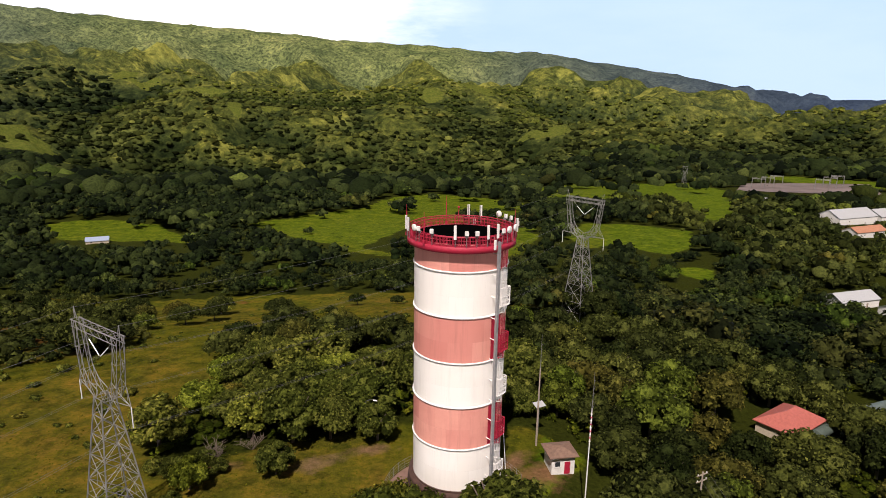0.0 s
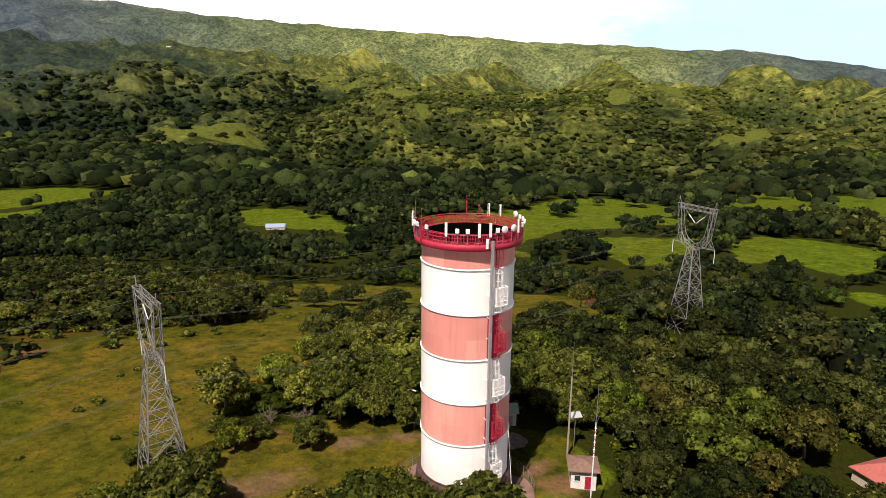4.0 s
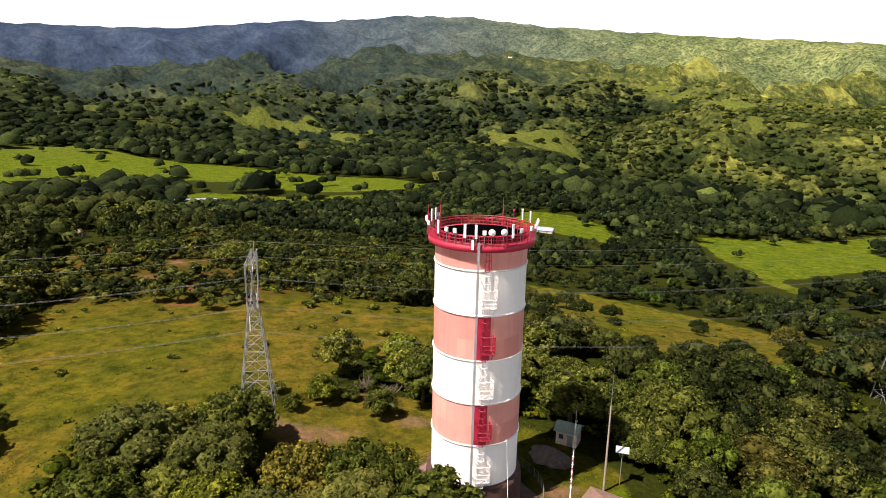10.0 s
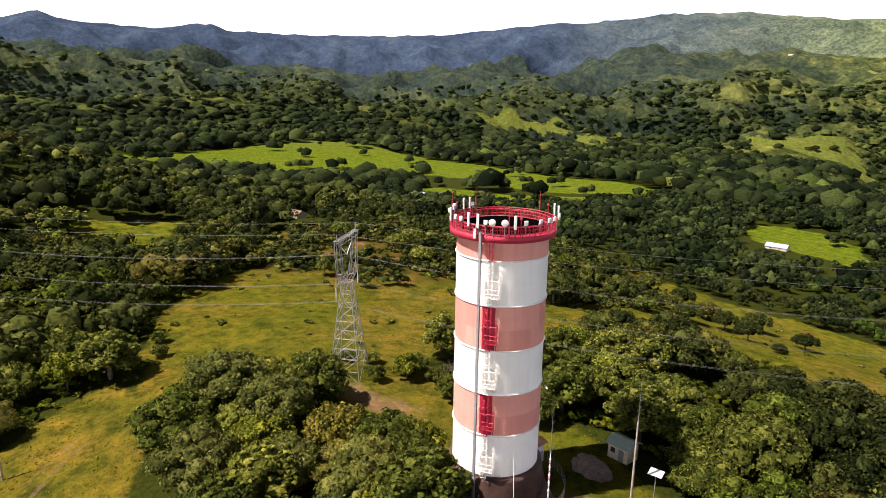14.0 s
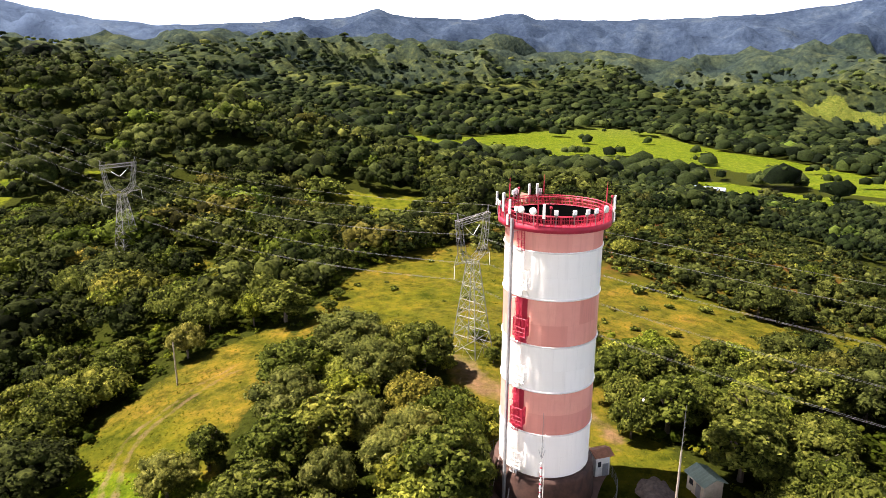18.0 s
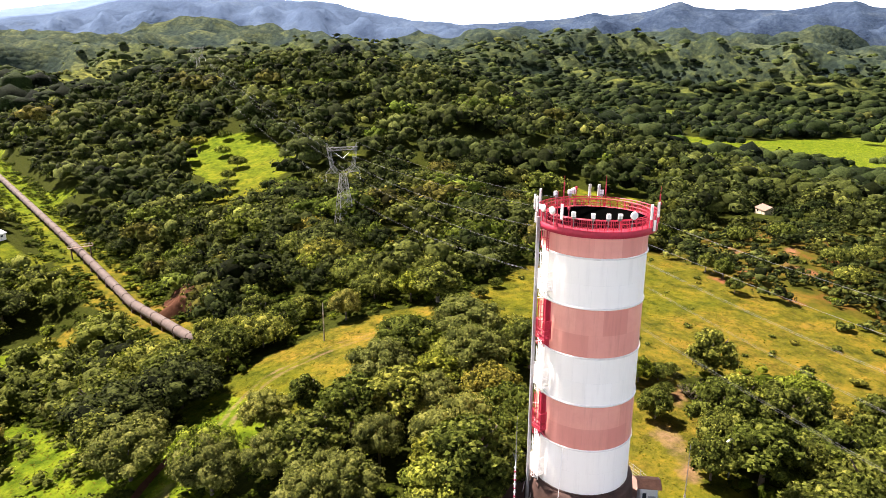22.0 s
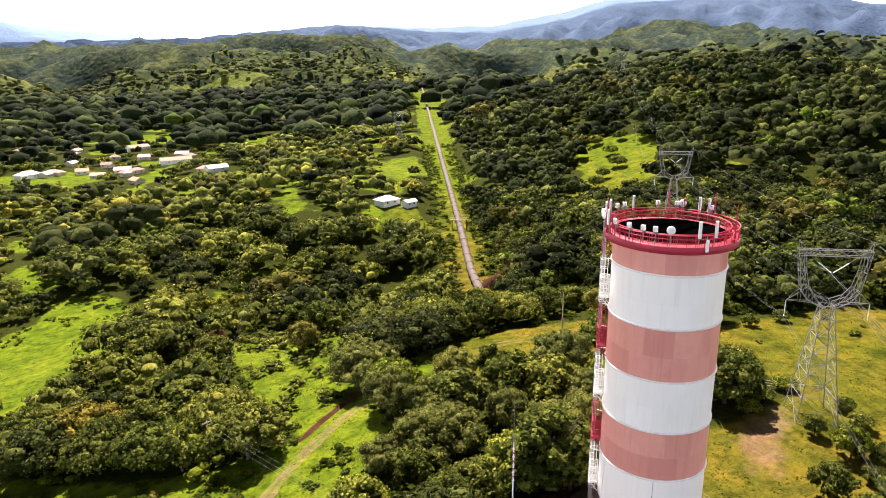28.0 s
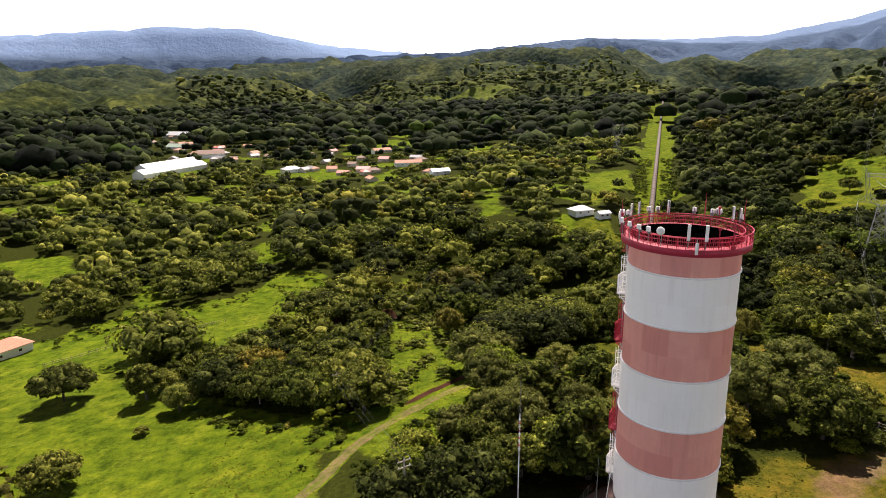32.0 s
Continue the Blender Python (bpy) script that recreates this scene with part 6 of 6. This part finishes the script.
for x, y, w in spots[:283]:
    src, full = KINDS[int(rng.integers(0, 5)) if w > 5.5 else 2]
    if w > 12:
        src, full = KINDS[3]
    # slope and northern trees get the cloud-shaded leaf colour
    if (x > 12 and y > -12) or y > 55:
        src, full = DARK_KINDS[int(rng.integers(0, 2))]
    if any(math.hypot(x - a, y - b) < 4.5 for a, b in PALE) or (abs(x) < 48 and -75 < y < -16 and rng.uniform(0, 1) < 0.3):
        src, full = PALE_KIND
    s = min(w * 1.28, 16.0) / full
    o = copy_thing(src, pose(x, y, ground_at(x, y), 0, 0, rng.uniform(0, 360)))
    o.scale = (s, s, min(s * rng.uniform(0.85, 1.2), 1.25))
for x, y, w, tall in ((5.5, -13.0, 13.0, 14.0), (-41, 3, 5, 4.5), (-45, 4.5, 3.6, 3), (-36, 5, 3.8, 3.2), (-39, 8.5, 3.2, 2.6), (-46.5, -4.5, 4, 3.5), (-49, -9, 3.6, 3.0), (-39, -17, 5, 3.4), (-46, -18, 4.4, 3.0), (-34, -15, 4.5, 3.2), (16, -50, 11, 9), (12, -33, 10, 8),
                      (-37, -203, 21, 13), (-9, -176, 19, 13), (-2, -77, 17, 10), (-94, -112, 20, 11), (-80, -104, 15, 10), (158, -305, 19, 12), (140, -296, 17, 12),
                      (175, -316, 18, 12), (112, -136, 11, 9), (121, -90, 16, 10.5), (97, -83, 9, 11), (86, -74, 8, 7.5), (76, -78, 16, 11), (66, -70, 13, 10),
                      (57, -66, 14, 9.5), (50, -62, 11, 8.5), (80, -90, 12, 10), (91, -64, 3.5, 2.6), (100, -44, 12, 8), (20.6, -104, 9, 10), (14, -53, 11, 10.5),
                      (-4.5, -49, 6.5, 8.5), (8, -81, 20, 9.5), (-205, -272, 10, 8), (-190, -246, 11, 8.5), (-171, -234, 8, 7), (-216, -302, 10, 8), (-228, -292, 8, 7),
                      (-158, -222, 9, 7.5), (-78, -45, 4, 4), (-89, 72, 13, 8), (-41, 53, 9, 8.5), (-47, 43, 10, 7), (-48, 59, 8, 7), (-98, 107, 9, 6), (-91, 121, 11, 7),
                      (-86, 133, 9, 7), (-92, 155, 11, 8), (-70, 153, 9, 6), (-55, 109, 8, 6), (-36, 65, 6, 4.5), (-28, 74, 7, 4), (-38, 101, 4, 2.5), (-41, 166, 7, 5),
                      (-146, 129, 10, 8), (-149, 109, 9, 7), (-128, 123, 9, 6.5), (-110, 131, 9, 6.5), (-103, 142, 10, 7), (-120, 145, 11, 8), (-136, 142, 10, 8), (-122, 2, 5, 6.5), (-119, 7, 6, 7),
                      (-108, 11, 5, 6), (-133, 39, 9, 7), (-93, 77, 10, 8), (-160, 45, 10, 7), (-150, 36, 9, 7), (-175, 21, 10, 8), (-168, 8, 9, 7), (-140, 60, 8, 6),
                      (4, 116, 9, 8), (12, 182, 15, 9), (-6, 108, 4, 2.5), (-20, 118, 5, 3)):
    src, full = DARK_KINDS[1] if w > 15 or y > 60 else KINDS[3] if tall > 6 else KINDS[2]
    if any(math.hypot(x - a, y - b) < 2 for a, b in PALE):
        src, full = PALE_KIND
    elif 6 < tall > w:
        src, full = KINDS[4]
    o = copy_thing(src, pose(x, y, ground_at(x, y), 0, 0, 40))
    o.scale = (w / full, w / full, tall / 9.0)
for k, _ in KINDS + DARK_KINDS + [PALE_KIND]:
    for o in (*k.children, k):
        bpy.data.objects.remove(o)


def low_near_houses(x, y):
    """Shrinks trees around and before the far houses, to fit the camera's view of them."""
    near = np.full(np.shape(x), 1e9)
    for hx, hy in HOUSES:
        if math.hypot(hx, hy) > 300:
            for toward in (0.985, 0.95, 0.91):
                near = np.minimum(near, np.hypot(x - hx * toward, y - hy * toward))
    return 0.52 + 0.48 * np.clip((near - 16) / 26, 0, 1)


def woods(name, x, y, rng, lobes, n, width, tall, size, material, label, fine=1, grow=1.0, deep=1.0):
    """Many crowns in one mesh."""
    z = height(x, y)
    V, F, T, off = [], [], [], 0
    protos, soft, S = [], [], []
    for _ in range(8):
        c, lr = crown_lobes(rng, lobes, 1.0, 1.5, 0.6)
        c[:, 2] *= rng.uniform(0.75, 1.0)
        mass = leaf_lobes(c, lr * grow, rng, 0.3 if fine == 1 else 0.24, fine, deep)
        soft.append((np.arange(len(mass[1]) + 2 * n) < len(mass[1])) & (fine == 1))
        protos.append(joined(mass, leaf_cards(*crown_leaves(rng, n, c, lr), size, rng)))
    which = rng.integers(0, 8, len(x))
    w = width * np.where(np.abs(x - pipe_axis(y)[0]) < 22, 0.8, 1.0) * np.clip(rng.lognormal(-0.1, 0.4, len(x)), 0.4, 1.7) * (1 + 0.2 * wave_noise(x, y, 12, 75)) * low_near_houses(x, y) * np.where((y > 150) & (np.hypot(x, y) < 430), 0.64, 1.0)
    turn = rng.uniform(0, 6.28, len(x))
    tint = rng.uniform(0, 1 if width > 3 else 0.8, len(x))
    # the sunlit woods keep to the brighter tints
    if name[:5] == "light":
        tint = 0.28 + 0.54 * tint
    if width > 8 and name[:5] != "light":
        tint = tint * rng.choice([0.55, 0.55, 0.7, 1.0], len(x))
    # relief shading put into the crowns' tint: darker in gullies, lighter on spurs
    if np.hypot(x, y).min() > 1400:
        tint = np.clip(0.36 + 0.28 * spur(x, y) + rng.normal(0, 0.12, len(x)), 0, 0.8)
    for k, (v, f) in enumerate(protos):
        q = np.nonzero(which == k)[0]
        c, s = np.cos(turn[q])[:, None], np.sin(turn[q])[:, None]
        ww = w[q][:, None]
        P = np.stack([(v[:, 0] * c - v[:, 1] * s) * ww + x[q][:, None], (v[:, 0] * s + v[:, 1] * c) * ww + y[q][:, None],
                      v[:, 2] * ww ** 0.75 * width ** 0.25 * tall + z[q][:, None]], -1)
        V.append(P.reshape(-1, 3))
        F.append((f[None] + (np.arange(len(q)) * len(v))[:, None, None] + off).reshape(-1, 3))
        S.append(np.tile(soft[k], len(q)))
        T.append(np.repeat(tint[q], len(v)))
        off += len(q) * len(v)
    me = mesh_from(name, np.concatenate(V), np.concatenate(F), material, smooth=np.concatenate(S))
    add_attr(me, "tint", np.concatenate(T))
    add_attr(me, "own_tint", np.ones(off))
    return tagged(new(name, me), label, "trees", kind="stuff")


for name, r0, r1, step, seed, lobes, n, width, tall, size, leaf, words in (
        ("near_woods", 98, 260, 10.0, 31, 9, 290, 7.3, 0.9, 0.072, LEAF_WOODS, "dense green tropical woods on the slopes"),
        ("valley_woods", 260, 640, 13.0, 32, 8, 42, 9.0, 0.85, 0.11, LEAF_WOODS, "dark green woods across the valley"),
        ("far_woods", 640, 1500, 19.5, 33, 2, 8, 11.5, 0.8, 0.17, LEAF_FAR, "distant dark green woods between fields"),
        ("mountain_woods", 1500, 2700, 17, 34, 1, 2, 8.6, 0.6, 0.3, LEAF_HILL, "scattered tree crowns over the mountainsides")):
    x, y, rng = scatter(r0, r1, step, seed)
    ok = clear_of(x, y)
    x, y = x[ok], y[ok]
    grow = 0.9 if r0 > 600 else 0.74 if r0 > 200 else 0.66
    if r0 < 600:
        # brighter leaves paint sun on the southern slope, darker ones cloud shade northward
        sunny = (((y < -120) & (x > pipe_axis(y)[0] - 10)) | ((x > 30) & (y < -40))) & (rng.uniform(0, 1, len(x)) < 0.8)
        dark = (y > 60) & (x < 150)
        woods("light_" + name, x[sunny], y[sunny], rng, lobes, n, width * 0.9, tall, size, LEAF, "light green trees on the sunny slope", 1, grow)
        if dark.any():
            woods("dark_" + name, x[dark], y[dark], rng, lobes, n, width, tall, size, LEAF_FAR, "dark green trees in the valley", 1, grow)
        x, y = x[~sunny & ~dark], y[~sunny & ~dark]
    if r0 > 1400:
        face = (np.hypot(x, y) < 2150) | (x < -1100)
        west = x < -1100
        # darker leaves here: hillside shadow and western haze put into the colour
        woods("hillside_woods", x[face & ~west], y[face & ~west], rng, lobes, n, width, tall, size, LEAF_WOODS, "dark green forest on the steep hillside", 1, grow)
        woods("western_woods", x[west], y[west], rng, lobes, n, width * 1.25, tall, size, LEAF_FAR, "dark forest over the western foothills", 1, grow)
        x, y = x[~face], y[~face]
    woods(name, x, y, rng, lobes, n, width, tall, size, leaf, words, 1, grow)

# undergrowth between the trees
ux, uy, rng = scatter(11, 190, 4.9, 51, 0.05)
ok = clear_of(ux, uy) & (rng.uniform(0, 1, len(ux)) < 0.85)
woods("undergrowth", ux[ok], uy[ok], rng, 4, 34, 2.4, 0.6, 0.14, BUSH, "tangled green bushes under the trees", 1, 0.6)

# low bushes beside the pipeline
brng = np.random.default_rng(61)
vy = -brng.uniform(112, 470, 520)
vx = pipe_axis(vy)[0] + brng.choice([-1, 1], 520) * brng.uniform(4.6, 15, 520)
woods("verge_bushes", vx, vy, brng, 4, 40, 2.1, 0.6, 0.15, BUSH, "low bright green bushes beside the pipeline", 1, 0.65)

# weeds and young bushes on the lush clearings
wx, wy = brng.uniform(-10, 180, 8000), brng.uniform(-210, -20, 8000)
ok = (openness(wx, wy) > 0.02) & clear_of(wx, wy) & (brng.uniform(-0.6, 1, 8000) < wave_noise(wx, wy, 41, 34))
woods("weeds", wx[ok], wy[ok], brng, 3, 22, 1.0, 0.5, 0.2, BUSH, "bright green weeds and young bushes on the clearing", 1, 0.65)

# bushes on the steep green slope above the pipeline
bx, by = brng.uniform(2, 42, 420), brng.uniform(-148, -60, 420)
ok = (openness(bx, by) > 0.0) & (np.hypot(bx - 30, by + 110) > 4) & (wave_noise(bx, by, 45, 26) > 0.12)
ok &= clear_of(bx, by) | (verge(bx, by) > 0)
woods("slope_bushes", bx[ok], by[ok], brng, 4, 40, 1.9, 0.6, 0.16, LEAF, "dense green bushes on the steep slope", 1, 0.65)

# scrub on the rough slope
sx, sy, rng = scatter(100, 300, 4.6, 71, 9.0)
ok = (sx < -60) & (sy > -90) & (np.hypot(sx + 165, sy - 70) < 160) & (rng.uniform(0.0, 1.0, len(sx)) < scrubby(sx, sy) * (0.85 + 0.9 * wave_noise(sx, sy, 43, 30))) & clear_of(sx, sy)
woods("scrub", sx[ok], sy[ok], rng, 4, 40, 2.9, 0.75, 0.16, LEAF_WOODS, "dark scrub scattered over the rough slope", 1, 0.65)

# bushes and tufts on the pastures
rng = np.random.default_rng(5)
bx, by = rng.uniform(-230, 60, 1400), rng.uniform(-70, 230, 1400)
ok = (openness(bx, by) > 0.12) & (np.hypot(bx, by) > 34) & clear_of(bx, by)
ok &= rng.uniform(0, 1, 1400) < np.where(np.hypot(bx + 160, by - 60) < 75, 0.5, 0.28)
brng = np.random.default_rng(8)
c, lr = crown_lobes(brng, 4, 1.0, 1.0, 0.8)
v, f = joined(leaf_lobes(c, lr, brng), leaf_cards(*crown_leaves(brng, 90, c, lr), 0.2, brng))
bush_me = mesh_from("shrub", v, f, LEAF, smooth=False)
for x, y in list(zip(bx[ok], by[ok]))[:290]:
    o = new("shrub", bush_me)
    s = rng.uniform(0.4, 1.0) * rng.uniform(0.6, 1.5) * (1.9 if math.hypot(x + 160, y - 60) < 75 else 1.0)
    o.matrix_basis = pose(x, y, ground_at(x, y) - 0.1, 0, 0, rng.uniform(0, 360)) @ Matrix.Diagonal((s, s, s * 0.9, 1))
    tagged(o, "low dark green shrub in the pasture", "shrub", "shrubs on the pasture")
gx2, gy2 = rng.uniform(-140, 70, 60000), rng.uniform(-130, 120, 60000)
ok = (openness(gx2, gy2) > 0.0) & (scrubby(gx2, gy2) < 0.3) & (np.hypot(gx2, gy2) > 10.5) & (bare(gx2, gy2)[0] < 0.1)
gx2, gy2 = gx2[ok], gy2[ok]
n = len(gx2)
z = height(gx2, gy2)
v, f = leaf_cards(np.stack([gx2, gy2, z + 0.05], 1), np.tile([0.0, 0.0, 1.0], (n, 1)), 0.22, rng, 0.15)
GRASS = leaf_mat("grass blades", (0.058, 0.060, 0.004), (0.078, 0.074, 0.005), (0.092, 0.082, 0.008), False, (0.9, 0.95, 0.8))
tagged(new("grass", mesh_from("grass", v, f, GRASS, smooth=False)), "short tufted pasture grass", "grass", kind="stuff")
